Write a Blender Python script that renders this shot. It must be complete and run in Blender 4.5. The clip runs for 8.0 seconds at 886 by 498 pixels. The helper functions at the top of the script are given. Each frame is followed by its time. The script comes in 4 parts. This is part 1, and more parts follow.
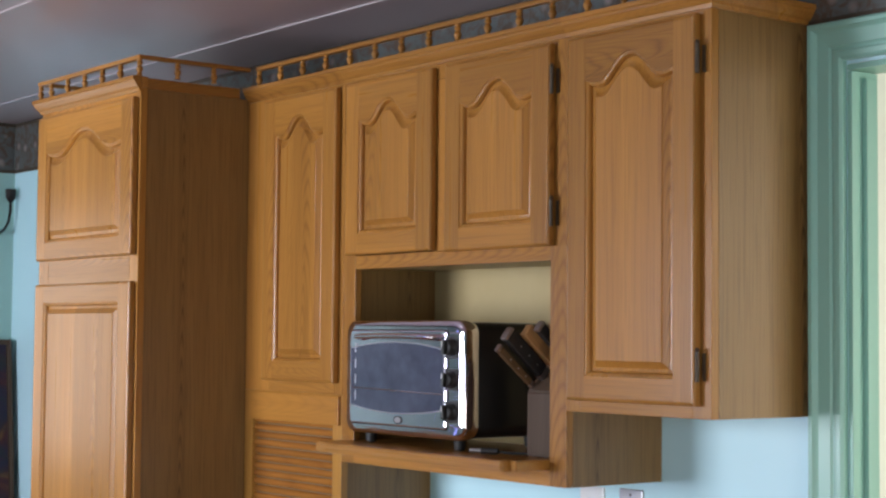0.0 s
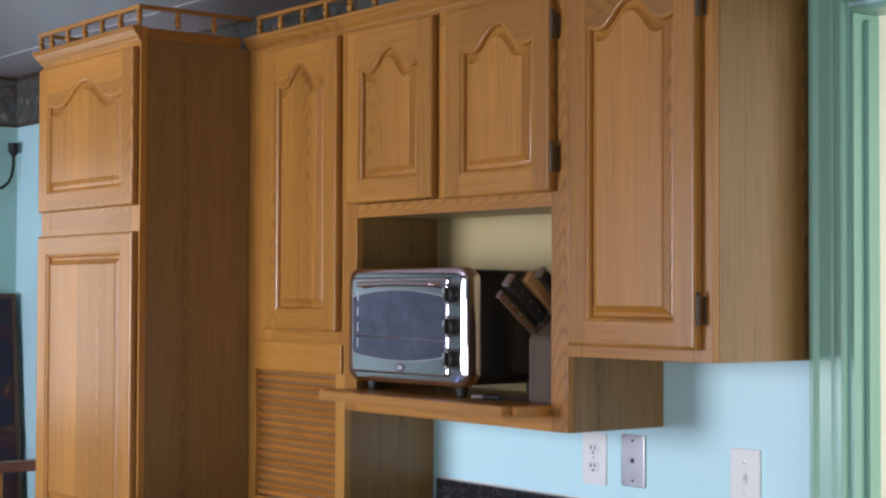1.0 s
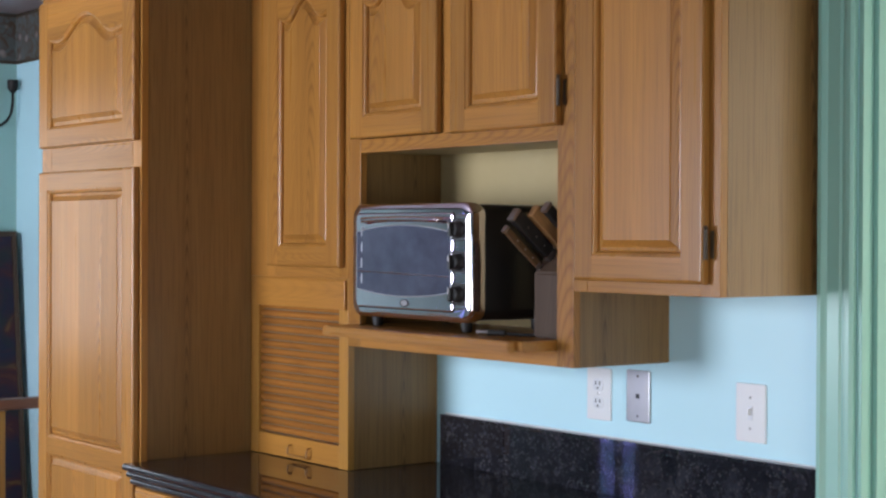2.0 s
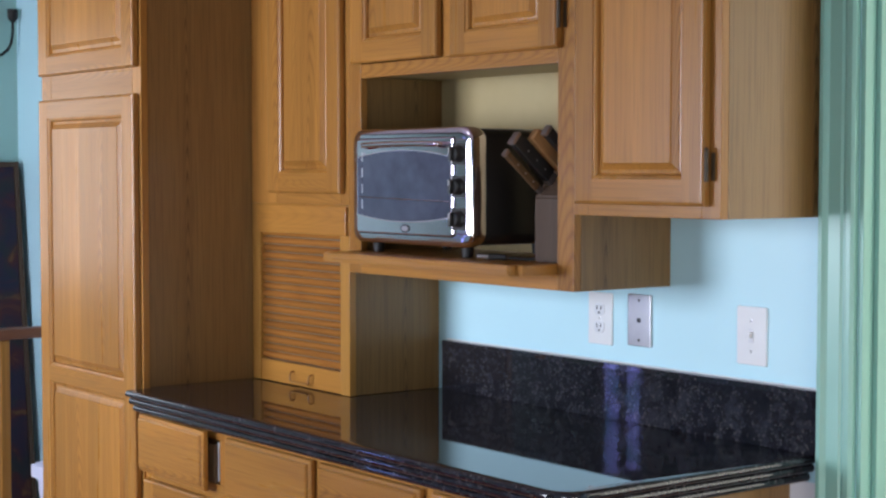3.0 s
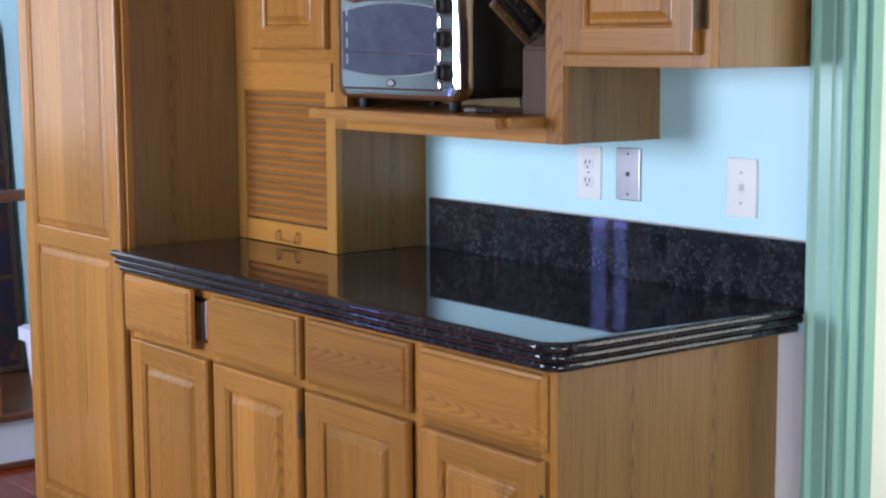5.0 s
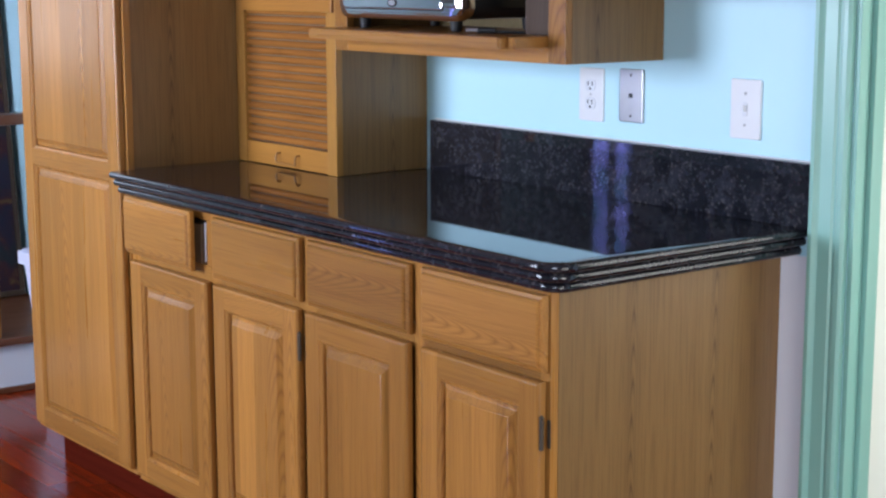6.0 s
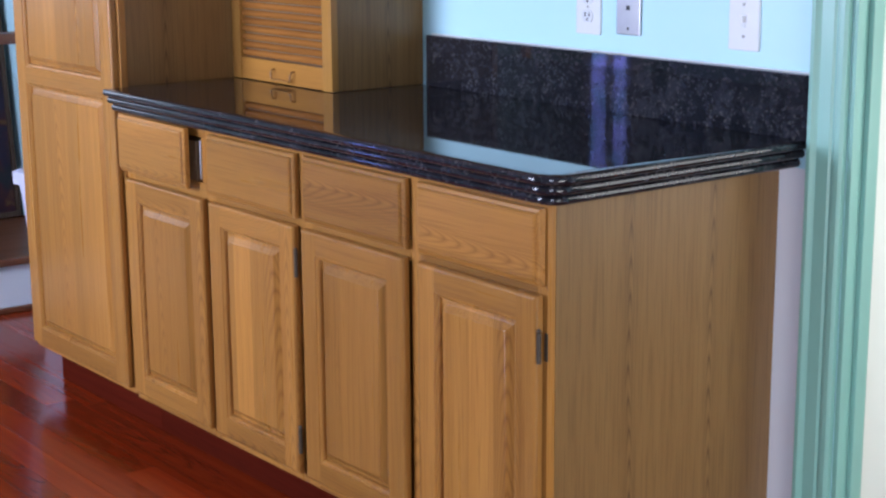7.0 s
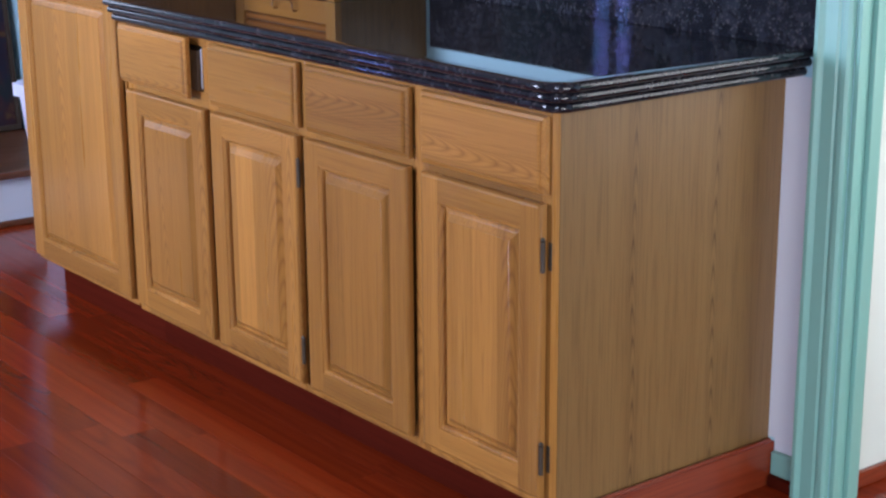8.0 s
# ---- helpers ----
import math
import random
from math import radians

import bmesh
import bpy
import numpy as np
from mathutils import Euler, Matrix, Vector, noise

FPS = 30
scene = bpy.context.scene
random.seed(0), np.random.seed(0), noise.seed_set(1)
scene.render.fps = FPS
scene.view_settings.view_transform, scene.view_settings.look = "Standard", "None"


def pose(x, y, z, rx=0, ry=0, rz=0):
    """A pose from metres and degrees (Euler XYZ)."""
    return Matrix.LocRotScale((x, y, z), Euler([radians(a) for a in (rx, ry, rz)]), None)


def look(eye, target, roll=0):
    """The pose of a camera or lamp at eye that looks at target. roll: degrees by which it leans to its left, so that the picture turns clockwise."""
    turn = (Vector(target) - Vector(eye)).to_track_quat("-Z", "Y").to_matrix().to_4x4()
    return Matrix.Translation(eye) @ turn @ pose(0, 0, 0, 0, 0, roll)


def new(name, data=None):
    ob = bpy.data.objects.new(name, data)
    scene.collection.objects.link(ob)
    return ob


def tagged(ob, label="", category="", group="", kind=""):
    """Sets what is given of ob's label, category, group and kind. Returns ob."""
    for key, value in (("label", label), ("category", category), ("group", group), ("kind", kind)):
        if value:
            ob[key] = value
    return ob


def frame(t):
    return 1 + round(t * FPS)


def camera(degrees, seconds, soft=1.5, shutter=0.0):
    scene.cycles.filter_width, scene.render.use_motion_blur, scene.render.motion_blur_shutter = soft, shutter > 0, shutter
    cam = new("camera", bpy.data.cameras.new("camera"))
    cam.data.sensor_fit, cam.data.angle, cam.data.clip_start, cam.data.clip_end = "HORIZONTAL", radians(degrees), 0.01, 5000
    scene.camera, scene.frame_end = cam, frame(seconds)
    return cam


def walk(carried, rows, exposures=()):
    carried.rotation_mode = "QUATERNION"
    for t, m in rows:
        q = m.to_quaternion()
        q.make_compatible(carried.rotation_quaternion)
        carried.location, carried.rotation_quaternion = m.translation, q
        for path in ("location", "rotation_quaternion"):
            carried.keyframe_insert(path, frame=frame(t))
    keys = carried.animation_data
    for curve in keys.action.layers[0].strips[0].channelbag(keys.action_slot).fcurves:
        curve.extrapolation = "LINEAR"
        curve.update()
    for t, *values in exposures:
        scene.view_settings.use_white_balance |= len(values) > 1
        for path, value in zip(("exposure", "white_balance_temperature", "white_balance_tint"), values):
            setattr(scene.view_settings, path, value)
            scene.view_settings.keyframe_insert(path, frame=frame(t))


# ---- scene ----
cam = camera(30.7, 8.0, soft=2.4)
PATH = [
    (0, (2.143, -2.522, 1.533), (0.563, -1.3, 1.64), 0.5),
    (0.5, (2.146, -2.516, 1.521), (0.562, -1.297, 1.602), 0.4),
    (1, (2.147, -2.509, 1.509), (0.56, -1.292, 1.564), 0.2),
    (1.5, (2.134, -2.513, 1.507), (0.548, -1.294, 1.524), 0.2),
    (2.8, (2.114, -2.492, 1.471), (0.526, -1.279, 1.394), 0.1),
    (3, (2.12, -2.49, 1.472), (0.532, -1.279, 1.374), -0.0),
    (3.5, (2.113, -2.487, 1.47), (0.53, -1.274, 1.327), -0.3),
    (4, (2.11, -2.484, 1.454), (0.529, -1.27, 1.278), -0.0),
    (4.5, (2.101, -2.48, 1.447), (0.526, -1.266, 1.233), -0.0),
    (4.7, (2.098, -2.4775, 1.443), (0.536, -1.2685, 1.2124), -0.2),
    (6, (2.079, -2.461, 1.41), (0.521, -1.254, 1.069), -0.1),
    (6.5, (2.074, -2.457, 1.397), (0.523, -1.255, 1.01), -0.3),
    (7, (2.07, -2.45, 1.388), (0.528, -1.253, 0.955), -0.4),
    (7.5, (2.066, -2.454, 1.381), (0.535, -1.26, 0.9), -0.3),
    (8, (2.058, -2.446, 1.369), (0.534, -1.266, 0.837), -0.4),
]
walk(cam, [(t, look(eye, target, roll)) for t, eye, target, roll in PATH],
     exposures=[(0.0, -0.36, 6450, 10), (1.5, -0.42, 6300, 10), (3.5, -0.29, 6000, 10), (6.0, -0.16, 5750, 12), (8.0, -0.1, 5450, 17)])

# ---- world and light ----
world = bpy.data.worlds.new("sky")
scene.world = world
world.use_nodes = True
wn = world.node_tree
sky = wn.nodes.new("ShaderNodeTexSky")
sky.sky_type, sky.sun_disc = "NISHITA", False
sky.sun_elevation, sky.sun_rotation = radians(38), radians(200)
wn.nodes["Background"].inputs["Strength"].default_value = 0.12
wn.links.new(sky.outputs[0], wn.nodes["Background"].inputs["Color"])

WEST, EAST, SOUTH, CEIL = -3.86, 3.3, -3.6, 2.345


def area_lamp(name, place, aim, wide, high, power, colour):
    data = bpy.data.lights.new(name, "AREA")
    data.spread = radians(130)
    data.shape, data.size, data.size_y, data.energy, data.color = "RECTANGLE", wide, high, power, colour
    ob = new(name, data)
    ob.matrix_world = look(place, aim)
    return ob


# south lamps are added behind the viewpoint to light the cabinet fronts
area_lamp("south_fill_light", (-1.9, SOUTH + 0.06, 1.45), (-2.0, 0, 1.25), 1.2, 1.0, 80, (0.87, 0.9, 1.0))
area_lamp("south_fill_light", (2.4, SOUTH + 0.16, 1.4), (1.8, 0, 0.95), 1.1, 1.1, 34, (0.86, 0.9, 1.0))
area_lamp("west_window_light", (WEST + 0.06, -1.5, 1.5), (0, -1.5, 1.5), 0.62, 0.9, 4, (0.9, 0.93, 1.0))
# low lamp added on the unseen east side to lift the end panels
area_lamp("east_fill_light", (EAST - 0.24, -1.5, 0.65), (0.6, -1.2, -0.5), 1.2, 0.9, 30, (1.0, 0.94, 0.8))
# warm lamp added at the hall's blank side, brightens wall and counter edge
area_lamp("hall_fill_light", (1.35, 0.95, 1.35), (0.0, 0.95, 1.35), 1.1, 1.6, 19, (1.0, 0.93, 0.79))


# ---- materials ----
def base_mat(name, rough=0.5, metal=0.0, spec=0.5):
    m = bpy.data.materials.new(name)
    m.use_nodes = True
    nt = m.node_tree
    bsdf = nt.nodes["Principled BSDF"]
    bsdf.inputs["Roughness"].default_value = rough
    bsdf.inputs["Metallic"].default_value = metal
    bsdf.inputs["Specular IOR Level"].default_value = spec
    return m, nt, bsdf


def coords(nt, scale, shift=True):
    """Object coordinates, moved by a random amount for each object, then stretched."""
    tc = nt.nodes.new("ShaderNodeTexCoord")
    mp = nt.nodes.new("ShaderNodeMapping")
    mp.inputs["Scale"].default_value = scale
    if shift:
        info = nt.nodes.new("ShaderNodeObjectInfo")
        mul = nt.nodes.new("ShaderNodeVectorMath")
        mul.operation = "SCALE"
        mul.inputs[0].default_value = (13.1, 7.7, 17.3)
        nt.links.new(info.outputs["Random"], mul.inputs["Scale"])
        add = nt.nodes.new("ShaderNodeVectorMath")
        nt.links.new(tc.outputs["Object"], add.inputs[0])
        nt.links.new(mul.outputs[0], add.inputs[1])
        nt.links.new(add.outputs[0], mp.inputs["Vector"])
    else:
        nt.links.new(tc.outputs["Object"], mp.inputs["Vector"])
    return mp.outputs[0]


def noise_tex(nt, vec, scale, detail=3.0, rough=0.5, dist=0.0):
    n = nt.nodes.new("ShaderNodeTexNoise")
    n.inputs["Scale"].default_value, n.inputs["Detail"].default_value = scale, detail
    n.inputs["Roughness"].default_value, n.inputs["Distortion"].default_value = rough, dist
    nt.links.new(vec, n.inputs["Vector"])
    return n.outputs["Fac"]


def ramp(nt, fac, stops):
    r = nt.nodes.new("ShaderNodeValToRGB")
    els = r.color_ramp.elements
    while len(els) < len(stops):
        els.new(0.5)
    for e, (p, c) in zip(els, stops):
        e.position, e.color = p, (*c, 1)
    nt.links.new(fac, r.inputs[0])
    return r.outputs[0]


def grey(v):
    return (v, v, v)


def math_node(nt, op, a, b=None, c=None):
    n = nt.nodes.new("ShaderNodeMath")
    n.operation = op
    for i, v in enumerate((a, b, c)):
        if v is None:
            continue
        if isinstance(v, (int, float)):
            n.inputs[i].default_value = v
        else:
            nt.links.new(v, n.inputs[i])
    return n.outputs[0]


def mix(nt, fac, a, b, kind="MIX"):
    n = nt.nodes.new("ShaderNodeMix")
    n.data_type, n.blend_type = "RGBA", kind
    for sock, v in ((n.inputs[0], fac), (n.inputs[6], a), (n.inputs[7], b)):
        if isinstance(v, (int, float)):
            sock.default_value = v
        elif isinstance(v, tuple):
            sock.default_value = (*v, 1)
        else:
            nt.links.new(v, sock)
    return n.outputs[2]


def bump(nt, bsdf, height, strength, distance):
    b = nt.nodes.new("ShaderNodeBump")
    b.inputs["Strength"].default_value, b.inputs["Distance"].default_value = strength, distance
    nt.links.new(height, b.inputs["Height"])
    nt.links.new(b.outputs[0], bsdf.inputs["Normal"])


def wood(name, light, mid, dark, axis="z", rough=0.31, rings=13.0, pores=0.24, contrast=0.6, shift=True, tone=0.13, coat=0.0, spec=0.5, across=4.0, flames=3.2, slope=9.0, spread=0.34, boards=0.0):
    """Varnished wood with cathedral rings and fine pores along one axis."""
    m, nt, bsdf = base_mat(name, rough, 0.0, spec)
    along = {"x": 0, "y": 1, "z": 2}[axis]
    s1 = [across] * 3
    s1[along] = 0.5
    s2 = [260.0] * 3
    s2[along] = 5.0
    s3 = [34.0] * 3
    s3[along] = 0.8
    raw = coords(nt, (1, 1, 1), shift)
    sep = nt.nodes.new("ShaderNodeSeparateXYZ")
    nt.links.new(raw, sep.inputs[0])
    run = sep.outputs[along]
    side = math_node(nt, "ADD", sep.outputs[(along + 1) % 3], sep.outputs[(along + 2) % 3])
    sway = noise_tex(nt, coords(nt, s1, shift), 1.0, 3.0, 0.55, 0.3)
    # distance from the nearest flame column, bent by the slow sway
    cell = math_node(nt, "FRACT", math_node(nt, "MULTIPLY_ADD", sway, 0.9, math_node(nt, "MULTIPLY", side, flames)))
    off = math_node(nt, "ABSOLUTE", math_node(nt, "SUBTRACT", cell, 0.5))
    climb = math_node(nt, "MULTIPLY_ADD", math_node(nt, "MULTIPLY", off, off), slope, run)
    wave = math_node(nt, "MULTIPLY", math_node(nt, "MULTIPLY_ADD", sway, 0.35, climb), rings)
    ring = math_node(nt, "MULTIPLY", math_node(nt, "PINGPONG", wave, 0.5), 2.0)
    ring = math_node(nt, "POWER", ring, 2.4)
    near_flame = ramp(nt, off, [(0.0, grey(1)), (spread, grey(0.16))])
    ring = math_node(nt, "MULTIPLY", ring, near_flame)
    streak = noise_tex(nt, coords(nt, s3, shift), 1.0, 4.0, 0.6)
    fine = noise_tex(nt, coords(nt, s2, shift), 1.0, 2.0, 0.6)
    base = mix(nt, ramp(nt, streak, [(0.32, grey(0)), (0.7, grey(1))]), light, mid)
    col = mix(nt, math_node(nt, "MULTIPLY", ring, contrast), base, dark)
    pore = ramp(nt, fine, [(0.38, grey(1)), (0.5, grey(0))])
    col = mix(nt, math_node(nt, "MULTIPLY", pore, pores), col, dark)
    if boards:
        # glued boards, each a little lighter or darker than its neighbour
        wn = nt.nodes.new("ShaderNodeTexWhiteNoise")
        wn.noise_dimensions = "1D"
        nt.links.new(math_node(nt, "FLOOR", math_node(nt, "MULTIPLY", side, boards)), wn.inputs["W"])
        lift = nt.nodes.new("ShaderNodeVectorMath")
        lift.operation = "SCALE"
        nt.links.new(col, lift.inputs[0])
        nt.links.new(math_node(nt, "MULTIPLY_ADD", wn.outputs["Value"], 0.3, 0.85), lift.inputs["Scale"])
        col = lift.outputs[0]
    if shift:
        info = nt.nodes.new("ShaderNodeObjectInfo")
        f = math_node(nt, "MULTIPLY_ADD", info.outputs["Random"], tone * 2, 1.0 - tone)
        vm = nt.nodes.new("ShaderNodeVectorMath")
        vm.operation = "SCALE"
        nt.links.new(col, vm.inputs[0])
        nt.links.new(f, vm.inputs["Scale"])
        col = vm.outputs[0]
    nt.links.new(col, bsdf.inputs["Base Color"])
    nt.links.new(math_node(nt, "MULTIPLY_ADD", streak, 0.18, rough - 0.09), bsdf.inputs["Roughness"])
    bsdf.inputs["Coat Weight"].default_value = coat
    bsdf.inputs["Coat Roughness"].default_value = 0.12
    bump(nt, bsdf, math_node(nt, "ADD", fine, math_node(nt, "MULTIPLY", ring, -0.4)), 0.12, 0.0012)
    return m


def mottled(name, c1, c2, scale=6.0, rough=0.5, metal=0.0, fine=90.0, relief=0.1, stretch=(1, 1, 1), spec=0.5):
    """A painted, moulded or cast surface: slow mottling of two near colours and a fine relief."""
    m, nt, bsdf = base_mat(name, rough, metal, spec)
    v = coords(nt, stretch, False)
    slow = noise_tex(nt, v, scale, 4.0, 0.6)
    quick = noise_tex(nt, v, fine, 3.0, 0.6)
    col = mix(nt, ramp(nt, slow, [(0.3, grey(0)), (0.7, grey(1))]), c1, c2)
    nt.links.new(col, bsdf.inputs["Base Color"])
    nt.links.new(math_node(nt, "MULTIPLY_ADD", slow, 0.16, rough - 0.08), bsdf.inputs["Roughness"])
    bump(nt, bsdf, quick, relief, 0.001)
    return m


OAK_L, OAK_M, OAK_D = (0.41, 0.190, 0.040), (0.33, 0.144, 0.028), (0.14, 0.050, 0.010)
oak_v = wood("oak_upright", OAK_L, OAK_M, OAK_D, "z", 0.3, boards=14.0, tone=0.11, slope=12.0, spread=0.3, rings=20.0, contrast=0.6, pores=0.3, coat=0.0, spec=0.34)
oak_h = wood("oak_level", OAK_L, OAK_M, OAK_D, "x", 0.3, boards=11.0, tone=0.11, slope=12.0, spread=0.3, rings=20.0, contrast=0.6, pores=0.3, coat=0.0, spec=0.34)
golden_v = wood("golden_oak_upright", (0.43, 0.21, 0.042), (0.37, 0.175, 0.03), (0.21, 0.08, 0.013), "z", 0.34, contrast=0.3, tone=0.06)
golden_h = wood("golden_oak_level", (0.43, 0.195, 0.034), (0.37, 0.16, 0.026), (0.21, 0.075, 0.012), "x", 0.34, contrast=0.3, tone=0.06)
oak_y = wood("oak_deep", OAK_L, OAK_M, OAK_D, "y")
veneer = wood("oak_veneer", (0.255, 0.143, 0.047), (0.225, 0.121, 0.037), (0.085, 0.04, 0.012), "z", 0.36, 15.0, 0.34, 0.95, tone=0.05, across=1.6, flames=4.3, slope=45.0, spread=0.10)
inner = mottled("cabinet_lining", (0.50, 0.40, 0.20), (0.44, 0.34, 0.16), 5.0, 0.55)
slat_oak = wood("tambour_oak", (0.37, 0.152, 0.03), (0.30, 0.115, 0.021), (0.16, 0.052, 0.010), "x", 0.24, 5.0, 0.4, 0.4, tone=0.12, coat=0.3)
# cherry darkened for the kick boards: the overhang's shade is in the colour
cherry_shaded = wood("cherry_trim_shaded", (0.085, 0.010, 0.004), (0.065, 0.0075, 0.003), (0.03, 0.0035, 0.0015), "x", 0.6, 5.0, 0.25, 0.4, spec=0.02)
cherry_y = wood("cherry_trim_deep", (0.30, 0.05, 0.014), (0.23, 0.034, 0.01), (0.09, 0.013, 0.005), "y", 0.22, 5.0, 0.25, 0.4, coat=0.3)
plank_mat = wood("cherry_plank", (0.25, 0.030, 0.005), (0.17, 0.018, 0.0035), (0.06, 0.0065, 0.002), "x", 0.15, 7.0, 0.12, 0.3, tone=0.32, coat=0.0, spec=0.27, flames=6.0, slope=4.0)
rail_wood = wood("handrail_wood", (0.20, 0.07, 0.028), (0.15, 0.05, 0.02), (0.06, 0.02, 0.01), "y", 0.35)
# knife block brown, darkened with the shade of the niche
block_wood_shaded = wood("block_wood_shaded", (0.075, 0.042, 0.022), (0.058, 0.031, 0.016), (0.03, 0.016, 0.008), "z", 0.7)
slim_wood = wood("slim_handle_wood", (0.13, 0.075, 0.035), (0.10, 0.055, 0.026), (0.05, 0.025, 0.012), "z", 0.4)
handle_wood = wood("handle_wood", (0.34, 0.18, 0.07), (0.28, 0.14, 0.05), (0.14, 0.06, 0.02), "z", 0.45)
wall_paint = mottled("aqua_wall_paint", (0.54, 0.82, 0.91), (0.58, 0.85, 0.94), 1.6, 0.42, fine=160.0, relief=0.12)
# greener, darker copy of the wall colour, holds the dimmer light at the west
mint_dimmed = mottled("mint_wall_dimmed", (0.30, 0.49, 0.45), (0.34, 0.53, 0.49), 1.6, 0.45, fine=160.0, relief=0.12)
hall_paint = mottled("cream_hall_paint", (0.76, 0.81, 0.74), (0.81, 0.85, 0.78), 1.2, 0.5, fine=160.0, relief=0.1)
green_paint = mottled("green_gloss_paint", (0.25, 0.49, 0.415), (0.28, 0.53, 0.455), 4.0, 0.34, fine=60.0, relief=0.06, stretch=(1, 1, 0.3))
ceiling_paint = mottled("ceiling_paint", (0.35, 0.295, 0.31), (0.42, 0.345, 0.355), 1.0, 0.3, fine=40.0, relief=0.12)
white_paint = mottled("white_paint", (0.72, 0.73, 0.78), (0.78, 0.79, 0.82), 3.0, 0.4)
white_plastic = mottled("white_plastic", (0.80, 0.80, 0.82), (0.84, 0.84, 0.85), 9.0, 0.3)
steel_plate = mottled("brushed_plate", (0.42, 0.41, 0.42), (0.50, 0.49, 0.50), 12.0, 0.36, 1.0)
# lavender tint: the purple door panes' reflection is put into the metal
chrome = mottled("chrome", (0.80, 0.74, 0.86), (0.90, 0.84, 0.95), 7.0, 0.07, 1.0, fine=26.0, relief=0.22)
black_enamel = mottled("black_enamel", (0.006, 0.006, 0.007), (0.012, 0.011, 0.011), 8.0, 0.3)
black_plastic = mottled("black_plastic", (0.012, 0.012, 0.013), (0.02, 0.02, 0.02), 12.0, 0.42)
bronze = mottled("dark_bronze", (0.045, 0.033, 0.022), (0.08, 0.058, 0.036), 60.0, 0.55, 0.2)
bronze_pull = mottled("brown_pull", (0.27, 0.125, 0.03), (0.32, 0.15, 0.036), 50.0, 0.45)
lavender_pale = mottled("pale_lavender", (0.84, 0.86, 0.93), (0.87, 0.89, 0.95), 2.0, 0.5)
batten_paint = mottled("batten_paint", (0.46, 0.42, 0.44), (0.52, 0.47, 0.49), 3.0, 0.45)
iron = mottled("black_iron", (0.014, 0.012, 0.012), (0.03, 0.026, 0.024), 40.0, 0.5, 0.6)
slide_metal = mottled("zinc_slide", (0.60, 0.60, 0.64), (0.70, 0.70, 0.72), 30.0, 0.35, 0.6)
# brown holding the shade inside cabinets, behind slats and under planks
shadow_inside = mottled("shaded_inside", (0.16, 0.10, 0.05), (0.2, 0.12, 0.06), 12.0, 0.7)
can_plastic = mottled("bin_plastic", (0.62, 0.63, 0.80), (0.68, 0.69, 0.84), 4.0, 0.35)


def granite_mat():
    m, nt, bsdf = base_mat("dark_granite", 0.028)
    v = coords(nt, (1, 1, 1), False)
    vo = nt.nodes.new("ShaderNodeTexVoronoi")
    vo.inputs["Scale"].default_value = 230.0
    nt.links.new(v, vo.inputs["Vector"])
    big = nt.nodes.new("ShaderNodeTexVoronoi")
    big.inputs["Scale"].default_value = 175.0
    nt.links.new(v, big.inputs["Vector"])
    cloud = noise_tex(nt, v, 22.0, 4.0, 0.65)
    sep = nt.nodes.new("ShaderNodeSeparateColor")
    nt.links.new(vo.outputs["Color"], sep.inputs[0])
    sep2 = nt.nodes.new("ShaderNodeSeparateColor")
    nt.links.new(big.outputs["Color"], sep2.inputs[0])
    ground = mix(nt, ramp(nt, cloud, [(0.35, grey(0)), (0.7, grey(1))]), (0.007, 0.007, 0.010), (0.027, 0.027, 0.036))
    speck = mix(nt, sep.outputs[1], (0.024, 0.024, 0.034), (0.08, 0.075, 0.072))
    on = ramp(nt, math_node(nt, "MULTIPLY", sep.outputs[0], ramp(nt, cloud, [(0.4, grey(0.86)), (0.6, grey(1))])), [(0.77, grey(0)), (0.88, grey(1))])
    col = mix(nt, on, ground, speck)
    flake = mix(nt, sep2.outputs[1], (0.04, 0.04, 0.058), (0.13, 0.118, 0.108))
    on2 = ramp(nt, math_node(nt, "MULTIPLY", sep2.outputs[0], ramp(nt, cloud, [(0.4, grey(0.7)), (0.6, grey(1))])), [(0.91, grey(0)), (0.97, grey(0.7))])
    col = mix(nt, on2, col, flake)
    nt.links.new(col, bsdf.inputs["Base Color"])
    bsdf.inputs["IOR"].default_value = 1.55
    return m


granite = granite_mat()


def border_mat():
    """A wallpaper border: dark leaves and pale blossoms on a brown ground, with ruled edges."""
    m, nt, bsdf = base_mat("floral_border_paper", 0.6)
    v = coords(nt, (1, 1, 1), False)
    vo = nt.nodes.new("ShaderNodeTexVoronoi")
    vo.inputs["Scale"].default_value = 17.0
    nt.links.new(v, vo.inputs["Vector"])
    n = noise_tex(nt, v, 26.0, 4.0, 0.6, 1.2)
    leaf = mix(nt, ramp(nt, n, [(0.4, grey(0)), (0.55, grey(1))]), (0.085, 0.055, 0.035), (0.10, 0.115, 0.115))
    bloom = ramp(nt, vo.outputs["Distance"], [(0.12, grey(1)), (0.3, grey(0))])
    col = mix(nt, math_node(nt, "MULTIPLY", bloom, 0.75), leaf, (0.34, 0.27, 0.26))
    nt.links.new(col, bsdf.inputs["Base Color"])
    return m


border_paper = border_mat()


